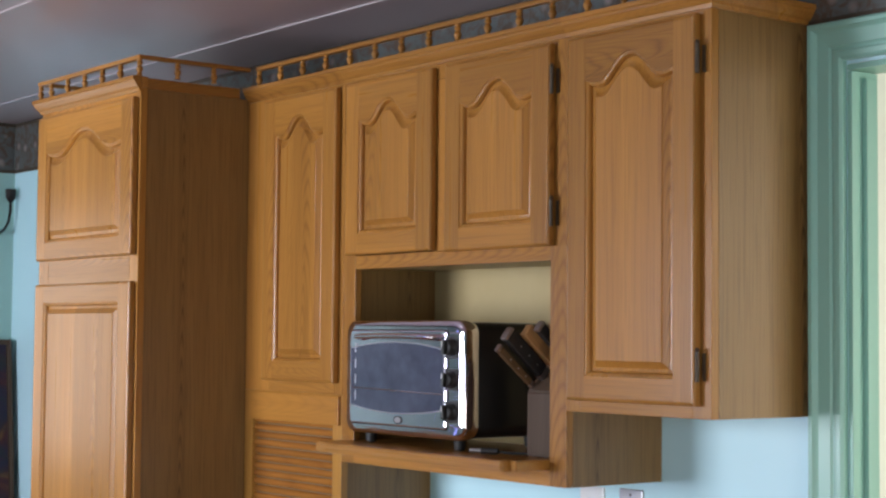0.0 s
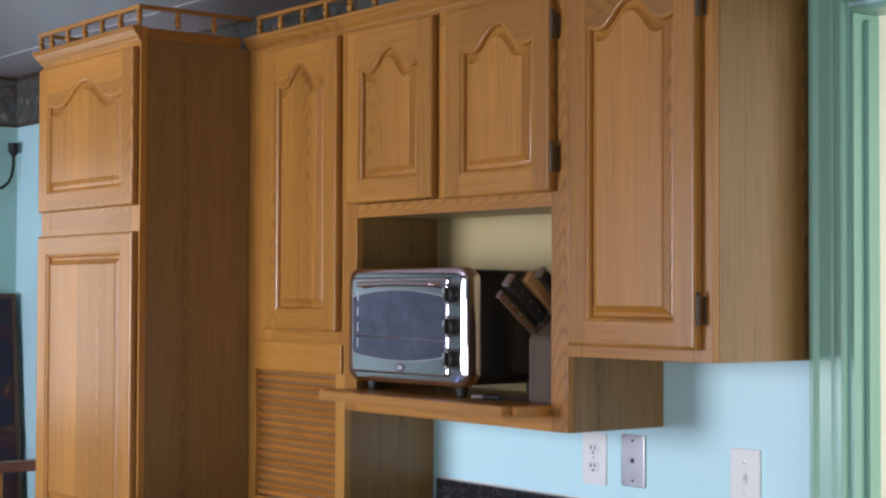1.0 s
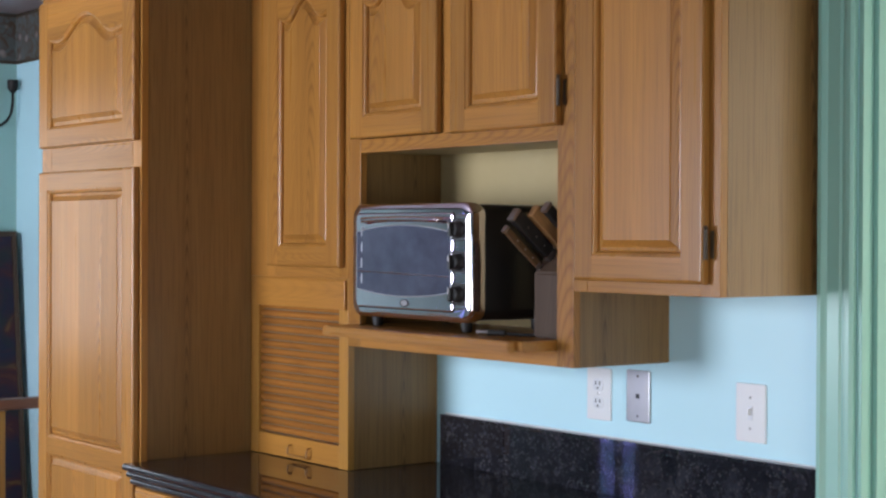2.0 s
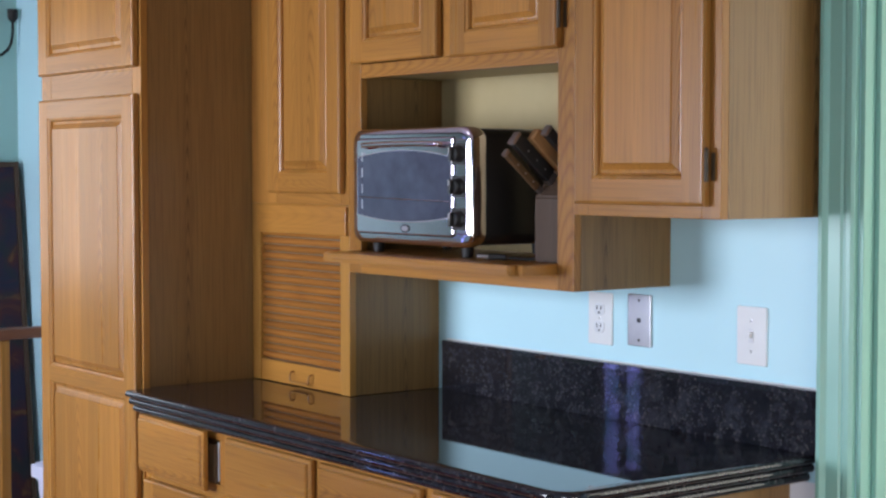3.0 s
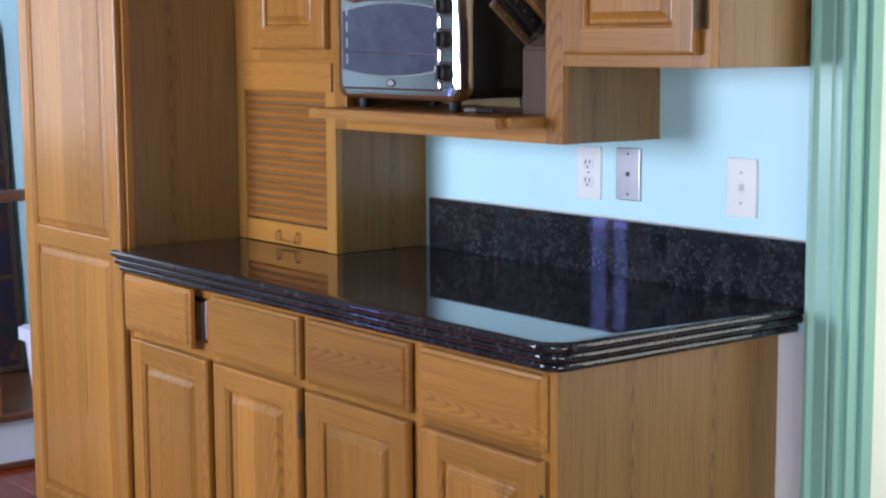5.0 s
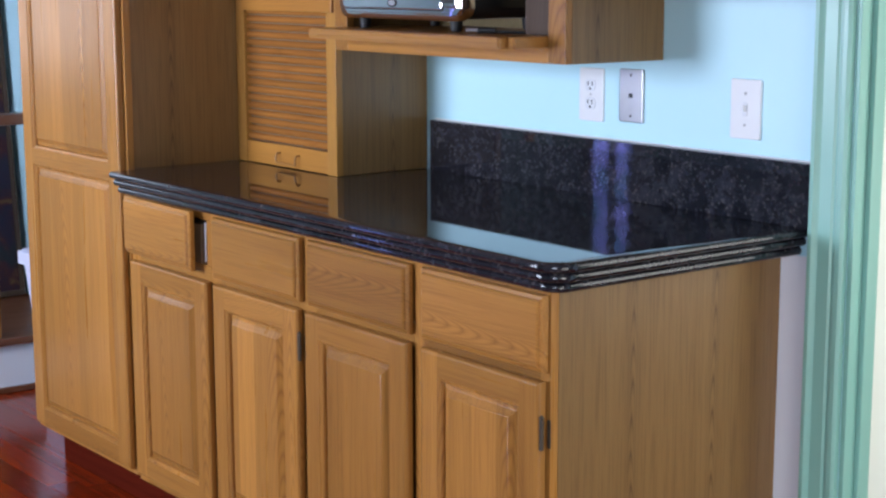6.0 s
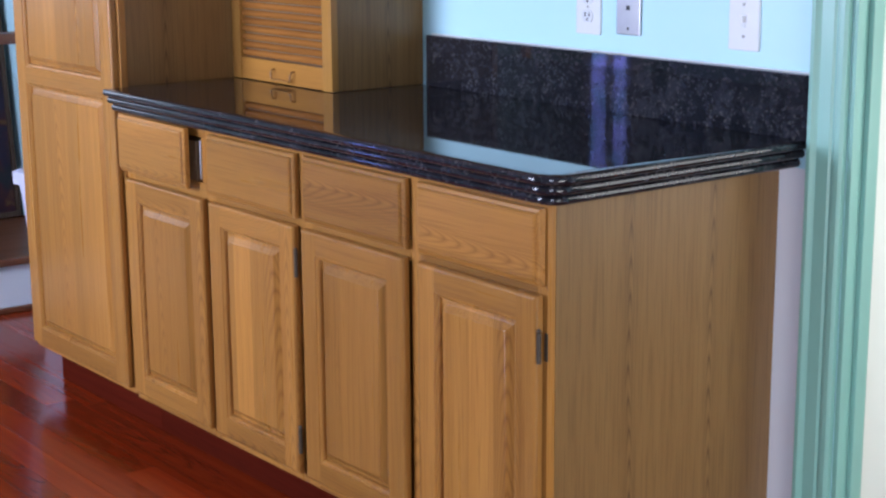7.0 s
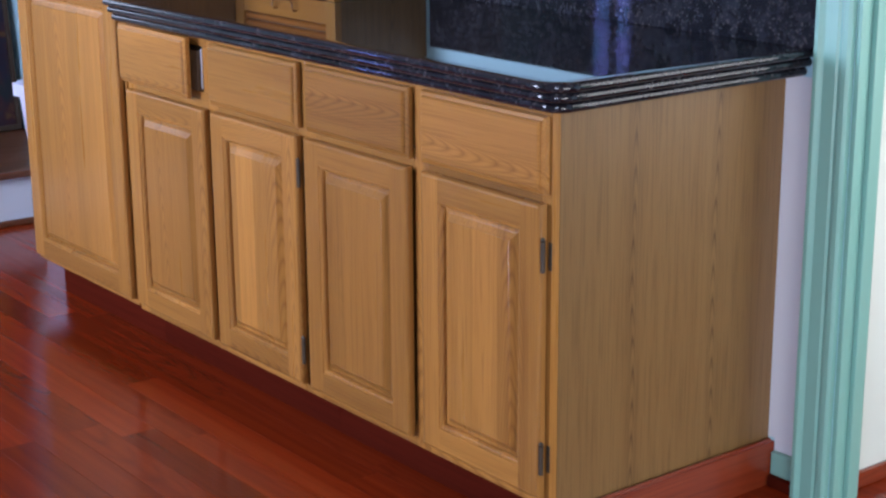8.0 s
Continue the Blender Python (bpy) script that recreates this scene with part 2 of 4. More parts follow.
def canvas_mat():
    m, nt, bsdf = base_mat("painted_canvas", 0.6, 0.0, 0.3)
    v = coords(nt, (1, 1, 1), False)
    a = noise_tex(nt, v, 5.0, 4.0, 0.6, 1.5)
    b = noise_tex(nt, v, 9.0, 5.0, 0.65, 0.8)
    col = ramp(nt, a, [(0.3, (0.008, 0.016, 0.04)), (0.45, (0.02, 0.012, 0.028)), (0.56, (0.05, 0.012, 0.014)), (0.78, (0.22, 0.13, 0.02))])
    col = mix(nt, ramp(nt, b, [(0.5, grey(0)), (0.62, grey(0.8))]), col, (0.014, 0.02, 0.022))
    nt.links.new(col, bsdf.inputs["Base Color"])
    bump(nt, bsdf, b, 0.3, 0.003)
    return m


canvas_paint = canvas_mat()


def glass_mat(name, tint, alpha):
    m, nt, bsdf = base_mat(name, 0.03)
    bsdf.inputs["Base Color"].default_value = (*tint, 1)
    bsdf.inputs["Transmission Weight"].default_value = alpha
    bsdf.inputs["IOR"].default_value = 1.5
    return m


window_glass = glass_mat("window_glass", (0.95, 0.97, 1.0), 1.0)
# bluish mottling puts cloudy room reflections into the glass colour
oven_glass = mottled("smoked_reflection_glass", (0.10, 0.105, 0.16), (0.165, 0.172, 0.245), 16.0, 0.12, 0.6, fine=30.0, relief=0.03)


# ---- building helpers ----
def box(x0, x1, y0, y1, z0, z1, bevel=0.0, bm=None):
    """A block between two corners, with rounded edges; added to bm where given."""
    own = bmesh.new()
    bmesh.ops.create_cube(own, size=1.0)
    for v in own.verts:
        v.co = Vector(((x0, x1)[v.co.x > 0], (y0, y1)[v.co.y > 0], (z0, z1)[v.co.z > 0]))
    if bevel > 0:
        bmesh.ops.bevel(own, geom=list(own.edges), offset=bevel, segments=2, affect="EDGES", profile=0.6)
    if bm is None:
        return own
    tmp = bpy.data.meshes.new("tmp")
    own.to_mesh(tmp)
    own.free()
    bm.from_mesh(tmp)
    bpy.data.meshes.remove(tmp)
    return bm


def lathe(profile, cx, cy, sides=14, bm=None):
    """A turned form about an upright axis: (radius, height) from foot to top."""
    bm = bm or bmesh.new()
    rings = []
    for r, z in profile:
        rings.append([bm.verts.new((cx + r * math.cos(2 * math.pi * i / sides), cy + r * math.sin(2 * math.pi * i / sides), z)) for i in range(sides)])
    for a, b in zip(rings, rings[1:]):
        for i in range(sides):
            bm.faces.new((a[i], a[(i + 1) % sides], b[(i + 1) % sides], b[i]))
    bm.faces.new(list(reversed(rings[0])))
    bm.faces.new(rings[-1])
    return bm


def tube(points, radius, sides=10, bm=None):
    """A round bar along a line of points."""
    bm = bm or bmesh.new()
    pts = [Vector(p) for p in points]
    rings = []
    for i, p in enumerate(pts):
        d = (pts[min(i + 1, len(pts) - 1)] - pts[max(i - 1, 0)]).normalized()
        side = d.cross(Vector((0, 0, 1)) if abs(d.z) < 0.9 else Vector((1, 0, 0))).normalized()
        up = side.cross(d)
        rings.append([bm.verts.new(p + radius * (math.cos(2 * math.pi * k / sides) * side + math.sin(2 * math.pi * k / sides) * up)) for k in range(sides)])
    for a, b in zip(rings, rings[1:]):
        for k in range(sides):
            bm.faces.new((a[k], a[(k + 1) % sides], b[(k + 1) % sides], b[k]))
    bm.faces.new(list(reversed(rings[0])))
    bm.faces.new(rings[-1])
    return bm


def extrude_xz(outline, y0, y1, bevel=0.0):
    """A flat outline in x and z, given thickness from y0 (front) to y1."""
    bm = bmesh.new()
    f = [bm.verts.new((x, y0, z)) for x, z in outline]
    b = [bm.verts.new((x, y1, z)) for x, z in outline]
    n = len(outline)
    bm.faces.new(f)
    bm.faces.new(list(reversed(b)))
    for i in range(n):
        bm.faces.new((f[i], b[i], b[(i + 1) % n], f[(i + 1) % n]))
    bmesh.ops.recalc_face_normals(bm, faces=bm.faces)
    if bevel > 0:
        edges = [e for e in bm.edges if all(v in f for v in e.verts)]
        bmesh.ops.bevel(bm, geom=edges, offset=bevel, segments=2, affect="EDGES", profile=0.6)
    return bm


def root_of(ob):
    while ob.parent:
        ob = ob.parent
    return ob


def finish(name, bm, material, shift, smooth):
    bmesh.ops.translate(bm, verts=bm.verts, vec=-shift)
    bmesh.ops.recalc_face_normals(bm, faces=bm.faces)
    me = bpy.data.meshes.new(name)
    bm.to_mesh(me)
    bm.free()
    me.materials.append(material)
    if smooth:
        me.polygons.foreach_set("use_smooth", [True] * len(me.polygons))
        me.set_sharp_from_angle(angle=radians(38))
        me.polygons.foreach_set("use_smooth", [smooth == 2 or p.area < 8e-4 for p in me.polygons])
    return me


def part(name, bm, material, parent, label="", smooth=True):
    """One mesh part, built in the room's coordinates, under a thing or another part."""
    ob = new(name, finish(name, bm, material, root_of(parent).location, smooth))
    ob.parent = parent
    return tagged(ob, label)


def thing(name, place, label, category, group="", kind=""):
    ob = new(name)
    ob.empty_display_size = 0.05
    ob.location = place
    return tagged(ob, label, category, group, kind)


def solid(name, bm, material, label, category, kind="", smooth=True, place=(0, 0, 0)):
    """A thing or piece of the setting that is one mesh."""
    ob = new(name, finish(name, bm, material, Vector(place), smooth))
    ob.location = place
    return tagged(ob, label, category, "", kind)


# ---- the room ----
DOOR_L, DOOR_R, DOOR_H, THICK = 0.16, 0.96, 2.066, 0.075
bm = box(WEST - 0.1, DOOR_L, 0, THICK, 0, CEIL)
box(DOOR_R, EAST + 0.1, 0, THICK, 0, CEIL, bm=bm)
box(DOOR_L, DOOR_R, 0, THICK, DOOR_H, CEIL, bm=bm)
solid("wall_north", bm, wall_paint, "pale aqua painted wall behind the cabinets", "wall", "structure", False)

# west wall with a tall narrow glazed door beyond the landing
GD0, GD1, GDT = -3.54, -3.085, 2.02
WW0, WW1, WZ0, WZ1 = -1.86, -1.14, 1.0, 2.0
bm = box(WEST - 0.1, WEST, GD1, WW0, 0, CEIL)
box(WEST - 0.1, WEST, WW1, 0, 0, CEIL, bm=bm)
box(WEST - 0.1, WEST, WW0, WW1, 0, WZ0, bm=bm)
box(WEST - 0.1, WEST, WW0, WW1, WZ1, CEIL, bm=bm)
box(WEST - 0.1, WEST, SOUTH, GD0, 0, CEIL, bm=bm)
box(WEST - 0.1, WEST, GD0, GD1, GDT, CEIL, bm=bm)
solid("wall_west", bm, mint_dimmed, "mint green wall beside the landing, its dimmer light put into the colour", "wall", "structure", False)
glazed = thing("door_2", (WEST - 0.05, GD0, 0), "white glazed door with two tall narrow panes", "door", "", "structure")
for y0, y1 in ((GD0, -3.447), (-3.331, -3.302), (-3.176, GD1)):
    part("door_stile", box(WEST - 0.07, WEST - 0.03, y0, y1, 0.0, GDT, 0.003), white_paint, glazed)
for z0, z1 in ((0.0, 0.12), (1.92, GDT)):
    part("door_rail", box(WEST - 0.068, WEST - 0.032, -3.447, -3.331, z0, z1, 0.003), white_paint, glazed)
    part("door_rail", box(WEST - 0.068, WEST - 0.032, -3.302, -3.176, z0, z1, 0.003), white_paint, glazed)
for y0, y1 in ((-3.447, -3.331), (-3.302, -3.176)):
    pane = part("pane", box(WEST - 0.053, WEST - 0.047, y0, y1, 0.12, 1.92), window_glass, glazed)
    pane.visible_shadow = False


def glow_mat(name, colour, power):
    m = bpy.data.materials.new(name)
    m.use_nodes = True
    nt = m.node_tree
    nt.nodes.remove(nt.nodes["Principled BSDF"])
    em = nt.nodes.new("ShaderNodeEmission")
    v = coords(nt, (1, 1, 1), False)
    col = mix(nt, ramp(nt, noise_tex(nt, v, 7.0, 4.0, 0.6), [(0.42, grey(0)), (0.6, grey(1))]), colour, (colour[0] * 0.35, colour[1] * 0.75, colour[2] * 0.5))
    nt.links.new(col, em.inputs["Color"])
    em.inputs["Strength"].default_value = power
    nt.links.new(em.outputs[0], nt.nodes["Material Output"].inputs["Surface"])
    return m


solid("backdrop", box(-4.62, -4.6, -4.6, -2.75, -0.3, 2.6), glow_mat("evening_sky_glow", (0.34, 0.33, 1.0), 7.0), "plain bluish daylight outside the glazed door", "backdrop", "structure", False)


def window_wall(name, axis, at, lo, hi, w0, w1, z0, z1, label):
    """A wall along x or y at one place, with a window hole."""
    bm = bmesh.new()
    for a0, a1, b0, b1 in ((lo, w0, 0, CEIL), (w1, hi, 0, CEIL), (w0, w1, 0, z0), (w0, w1, z1, CEIL)):
        if axis == "x":
            box(a0, a1, at - 0.1, at, b0, b1, bm=bm)
        else:
            box(at, at + 0.1, a0, a1, b0, b1, bm=bm)
    return solid(name, bm, mint_dimmed, label, "wall", "structure", False)


# unseen closing walls; the darkened colour also cuts their bounce light
window_wall("wall_south", "x", SOUTH, WEST - 0.1, 0.4, -2.55, -1.25, 0.9, 2.0, "unseen mint green wall with an added tall window, darker to cut bounce")
window_wall("wall_south_right", "x", SOUTH, 0.4, EAST + 0.1, 1.8, 3.0, 0.8, 2.0, "unseen mint green wall with an added tall window, darker to cut bounce")
window_wall("wall_east", "y", EAST, SOUTH, 0, -2.15, -0.85, 0.15, 1.15, "unseen mint green wall with an added low window, darker to cut bounce")


def window_unit(name, axis, at, w0, w1, z0, z1):
    win = thing(name, (0, 0, 0), "unseen white framed window assumed for the room's light", "window", "", "structure")

    def bar(n, a0, a1, b0, b1, m, d0=0.02, d1=0.07):
        c = box(a0, a1, at - d1, at - d0, b0, b1, 0.004) if axis == "x" else box(at + d0, at + d1, a0, a1, b0, b1, 0.004)
        return part(n, c, m, win)
    mid = (w0 + w1) / 2
    bar("window_frame", w0, w0 + 0.05, z0, z1, white_paint)
    bar("window_frame", w1 - 0.05, w1, z0, z1, white_paint)
    bar("window_frame", w0 + 0.05, w1 - 0.05, z0, z0 + 0.05, white_paint)
    bar("window_frame", w0 + 0.05, w1 - 0.05, z1 - 0.05, z1, white_paint)
    bar("mullion", mid - 0.025, mid + 0.025, z0 + 0.05, z1 - 0.05, white_paint)
    for a0, a1 in ((w0 + 0.05, mid - 0.025), (mid + 0.025, w1 - 0.05)):
        p = bar("pane", a0, a1, z0 + 0.05, z1 - 0.05, window_glass, 0.042, 0.048)
        p.visible_shadow = False


# unseen windows, set where the room's lamps need openings
window_unit("window_1", "x", SOUTH, -2.55, -1.25, 0.9, 2.0)
window_unit("window_3", "y", WEST - 0.1, WW0, WW1, WZ0, WZ1)
window_unit("window_4", "y", EAST, -2.15, -0.85, 0.15, 1.15)
window_unit("window_2", "x", SOUTH, 1.8, 3.0, 0.8, 2.0)

# the hall behind the doorway
HALL_X = 0.135
bm = box(HALL_X - 0.07, HALL_X, THICK, 2.4, 0, CEIL)
solid("wall_hall_west", bm, hall_paint, "cream painted wall seen through the doorway", "wall", "structure", False)
bm = box(HALL_X, 1.4, 2.4, 2.5, 0, CEIL)
box(1.4, 1.5, THICK, 2.5, 0, CEIL, bm=bm)
solid("wall_hall_end", bm, hall_paint, "cream painted walls closing the hall", "wall", "structure", False)
bm = box(HALL_X, HALL_X + 0.014, THICK, 2.4, 0.0, 0.035, 0.004)
solid("baseboard_hall", bm, cherry_y, "low red-brown shoe moulding along the hall wall", "baseboard", "structure")

# ceiling boards with thin pale battens over the joints
bm = box(WEST - 0.1, EAST + 0.1, SOUTH - 0.1, 2.5, CEIL, CEIL + 0.08)
solid("ceiling", bm, ceiling_paint, "grey-white panelled ceiling with narrow seams", "ceiling", "structure", False)
for y in (-0.27, -0.925, -2.14, -3.36):
    solid("trim_ceiling", box(WEST, EAST, y - 0.006, y + 0.006, CEIL - 0.004, CEIL - 0.0005, 0.0015), batten_paint, "thin white batten over a ceiling joint", "trim", "structure")

# wallpaper border under the ceiling
BB0, BB1 = 2.15, CEIL - 0.002
solid("trim_border_north", box(WEST + 0.004, EAST, -0.004, -0.0005, BB0, BB1), border_paper, "dark floral wallpaper border under the ceiling", "border", "structure", False)
solid("trim_border_west", box(WEST + 0.0005, WEST + 0.004, SOUTH, -0.005, BB0, BB1), border_paper, "dark floral wallpaper border under the ceiling", "border", "structure", False)
for z in (BB0, BB1 - 0.012):
    solid("trim_border_edge", box(WEST + 0.008, EAST, -0.007, -0.0045, z, z + 0.012), bronze, "dark ruled edge of the wallpaper border", "border", "structure", False)
    solid("trim_border_edge", box(WEST + 0.0045, WEST + 0.0075, SOUTH, -0.0075, z, z + 0.012), bronze, "dark ruled edge of the wallpaper border", "border", "structure", False)

# doorway casing in green gloss paint
casing = thing("door_1", (DOOR_L, 0, 0), "open doorway with a moulded green painted casing", "doorway", "", "structure")
CAS0 = 0.083


def casing_profile():
    """(distance from the outer edge, projection) across the moulding."""
    return [(0, 0), (0, 0.026), (0.004, 0.03), (0.012, 0.03), (0.016, 0.024), (0.02, 0.02), (0.047, 0.018), (0.05, 0.014),
            (0.056, 0.014), (0.06, 0.018), (0.07, 0.017), (0.075, 0.012), (0.076, 0)]


def casing_piece(path):
    """The casing moulding along a line of (outer x, outer z, inward x, inward z), mitred at its corners."""
    bm = bmesh.new()
    rings = []
    for x, z, ix, iz in path:
        rings.append([bm.verts.new((x + d * ix, -p, z + d * iz)) for d, p in casing_profile()])
    for a, b in zip(rings, rings[1:]):
        for i in range(len(a) - 1):
            bm.faces.new((a[i], a[i + 1], b[i + 1], b[i]))
        bm.faces.new((a[-1], a[0], b[0], b[-1]))
    bm.faces.new(rings[0])
    bm.faces.new(list(reversed(rings[-1])))
    return bm


CTOP = 2.149
right_out = DOOR_R + (DOOR_L - CAS0)
part("casing_side", casing_piece([(CAS0, 0, 1, 0), (CAS0, CTOP, 1, -1)]), green_paint, casing)
part("casing_side", casing_piece([(right_out, 0, -1, 0), (right_out, CTOP, -1, -1)]), green_paint, casing)
part("casing_head", casing_piece([(CAS0, CTOP, 1, -1), (right_out, CTOP, -1, -1)]), green_paint, casing)
part("jamb", box(DOOR_L + 0.0005, DOOR_L + 0.012, -0.001, THICK + 0.004, 0, DOOR_H - 0.013, 0.002), green_paint, casing)
part("jamb", box(DOOR_R - 0.012, DOOR_R - 0.0005, -0.001, THICK + 0.004, 0, DOOR_H - 0.013, 0.002), green_paint, casing)
part("jamb_head", box(DOOR_L + 0.0005, DOOR_R - 0.0005, -0.001, THICK + 0.004, DOOR_H - 0.012, DOOR_H - 0.0005, 0.002), green_paint, casing)
part("door_stop", box(DOOR_L + 0.0125, DOOR_L + 0.024, 0.03, 0.062, 0, DOOR_H - 0.026, 0.003), green_paint, casing)
part("door_stop", box(DOOR_R - 0.024, DOOR_R - 0.0125, 0.03, 0.062, 0, DOOR_H - 0.026, 0.003), green_paint, casing)

# thin panel added over the wall, paler than the aqua around it
bm = box(0.0008, CAS0 - 0.001, -0.004, -0.0005, 0.1015, 0.8565)
box(0.0185, CAS0 - 0.001, -0.004, -0.0005, 0.0755, 0.1014, bm=bm)
solid("trim_wall_strip", bm, lavender_pale, "narrow pale lavender wall strip beside the base cabinet", "wall strip", "structure", False)

# low green baseboard between the base cabinet and the casing, with a red-brown shoe
solid("baseboard", box(0.02, CAS0 - 0.001, -0.016, -0.001, 0.026, 0.075, 0.003), green_paint, "short green painted baseboard beside the casing", "baseboard", "structure")
solid("baseboard_shoe", box(0.02, CAS0 - 0.001, -0.026, -0.001, 0.0, 0.025, 0.006), cherry_shaded, "red-brown shoe moulding under the baseboard", "baseboard", "structure")


# ---- cabinet doors and drawer fronts ----
ARCH_SHAPE = ((0.0, 1.0), (0.14, 0.95), (0.28, 0.72), (0.4, 0.42), (0.52, 0.12), (0.62, -0.06), (0.74, -0.13), (0.87, -0.09), (1.0, 0.02))


def arch_curve(u, rise):
    """Height of the cathedral arch over its shoulders; u runs from 0 in the middle to 1 at the side."""
    u = min(1.0, abs(u))
    for (a, h0), (b, h1) in zip(ARCH_SHAPE, ARCH_SHAPE[1:]):
        if u <= b:
            k = (u - a) / (b - a)
            return rise * (h0 + (h1 - h0) * k)
    return 0.0


def panel_loop(x0, x1, z0, z1, rise, inset, steps=36):
    """An outline inside an opening, set in by inset, with the arch along its top."""
    mid, half = (x0 + x1) / 2, (x1 - x0) / 2
    a, b = x0 + inset, x1 - inset
    loop = [(a, z0 + inset), (b, z0 + inset)]
    if rise == 0:
        return loop + [(b, z1 - inset), (a, z1 - inset)]
    for i in range(steps + 1):
        x = b + (a - b) * i / steps
        loop.append((x, z1 - inset + arch_curve((x - mid) / (half - 0.7 * inset), rise)))
    return loop


def stepped(x0, x1, z0, z1, y, rise, steps, fill):
    """Outlines of growing inset at their depths behind y, skinned; fill closes the innermost one."""
    bm = bmesh.new()
    rows = [[bm.verts.new((x, y + depth, z)) for x, z in panel_loop(x0, x1, z0, z1, rise, inset)] for inset, depth in steps]
    n = len(rows[0])
    for a, b in zip(rows, rows[1:]):
        for i in range(n):
            bm.faces.new((a[i], a[(i + 1) % n], b[(i + 1) % n], b[i]))
    if fill:
        bm.faces.new(rows[-1])
        bm.faces.new(list(reversed(rows[0])))
    else:
        for i in range(n):
            bm.faces.new((rows[-1][i], rows[-1][(i + 1) % n], rows[0][(i + 1) % n], rows[0][i]))
    return bm


# a bead and a cove round the opening; the panel's slope, its cove and the raised field
STICKING = ((0.0, 0.0145), (0.0, 0.0006), (0.0012, 0.0028), (0.0032, 0.0030), (0.0062, 0.0045), (0.0085, 0.0082), (0.0092, 0.0118), (0.0092, 0.0145))
PANEL = ((0.0094, 0.0155), (0.0094, 0.0135), (0.0118, 0.0122), (0.0165, 0.0116), (0.0195, 0.0106), (0.0245, 0.0068), (0.0295, 0.0030), (0.0308, 0.0008), (0.0318, 0.0004))


def frame_stick(outline, yf, thick, edge):
    """A stile or rail of a door; its front edges on the door's outer rim are rounded over."""
    bm = extrude_xz(outline, yf, yf + thick)
    rim = [e for e in bm.edges if all(abs(v.co.y - yf) < 1e-6 for v in e.verts) and any(all(abs(v.co[k] - at) < 1e-6 for v in e.verts) for k, at in edge)]
    bmesh.ops.bevel(bm, geom=rim, offset=0.0075, segments=4, affect="EDGES", profile=0.55)
    return bm


def cabinet_door(owner, x0, x1, z0, z1, yf, rise=0.0, mids=(), stile=0.055, rail=0.050, head=0.094, name="door"):
    """A frame and raised panel door whose front lies at yf; rise makes a cathedral top under a head rail, mids are heights of middle rails."""
    t = 0.02
    d = part(name, box(x0 + 0.004, x1 - 0.004, yf + t - 0.003, yf + t - 0.0005, z0 + 0.004, z1 - 0.004), veneer, owner)
    a, b = x0 + stile, x1 - stile
    thick = t - 0.0035
    rim = ((0, x0), (0, x1), (2, z0), (2, z1))
    part("stile", frame_stick([(x0, z0), (a, z0), (a, z1), (x0, z1)], yf, thick, rim), oak_v, d)
    part("stile", frame_stick([(b, z0), (x1, z0), (x1, z1), (b, z1)], yf, thick, rim), oak_v, d)
    part("rail", frame_stick([(a, z0), (b, z0), (b, z0 + rail), (a, z0 + rail)], yf + 0.0002, thick, ((2, z0),)), oak_h, d)
    top = z1 - (head if rise else rail)
    under = panel_loop(a, b, 0, top, rise, 0.0)[2:]
    part("rail", frame_stick([(a, z1), (b, z1)] + under, yf + 0.0002, thick, ((2, z1),)), oak_h, d)
    wide = 0.042
    lows = [z0 + rail] + [m + wide / 2 for m in mids]
    highs = [m - wide / 2 for m in mids] + [top]
    for m in mids:
        part("rail", frame_stick([(a, m - wide / 2), (b, m - wide / 2), (b, m + wide / 2), (a, m + wide / 2)], yf + 0.0002, thick, ()), oak_h, d)
    for i, (lo, hi) in enumerate(zip(lows, highs)):
        lift = rise if i == len(lows) - 1 else 0.0
        part("moulding", stepped(a, b, lo, hi, yf, lift, STICKING, False), oak_v, d)
        part("panel", stepped(a, b, lo, hi, yf, lift, PANEL, True), oak_v, d)
    return d


def hinge(owner, x, yf, z):
    """A small exposed hinge: a barrel at the door's edge and a leaf on the frame."""
    h = part("hinge", tube([(x + 0.004, yf + 0.004, z - 0.028), (x + 0.004, yf + 0.004, z + 0.028)], 0.0045), bronze, owner, "dark bronze hinge")
    part("leaf", box(x + 0.004, x + 0.012, yf + 0.0165, yf + 0.0195, z - 0.026, z + 0.026, 0.001), bronze, h)
    part("finial", lathe([(0.002, z + 0.028), (0.005, z + 0.031), (0.002, z + 0.036)], x + 0.004, yf + 0.004, 8), bronze, h)


def drawer_front(owner, x0, x1, z0, z1, yf, tilt=0.0):
    """A slab front with a lipped, stepped edge."""
    bm = bmesh.new()
    rows = []
    for inset, depth in ((0.0, 0.0195), (0.0, 0.010), (0.002, 0.0075), (0.0085, 0.006), (0.0095, 0.0022), (0.0125, 0.0)):
        rows.append([bm.verts.new((x, yf + depth, z)) for x, z in ((x0 + inset, z0 + inset), (x1 - inset, z0 + inset), (x1 - inset, z1 - inset), (x0 + inset, z1 - inset))])
    for a, b in zip(rows, rows[1:]):
        for i in range(4):
            bm.faces.new((a[i], a[(i + 1) % 4], b[(i + 1) % 4], b[i]))
    bm.faces.new(rows[-1])
    bm.faces.new(list(reversed(rows[0])))
    if tilt:
        bmesh.ops.rotate(bm, verts=bm.verts, cent=(x0, yf + 0.0195, (z0 + z1) / 2), matrix=Matrix.Rotation(radians(tilt), 3, "Z"))
    return part("drawer", bm, oak_h, owner)


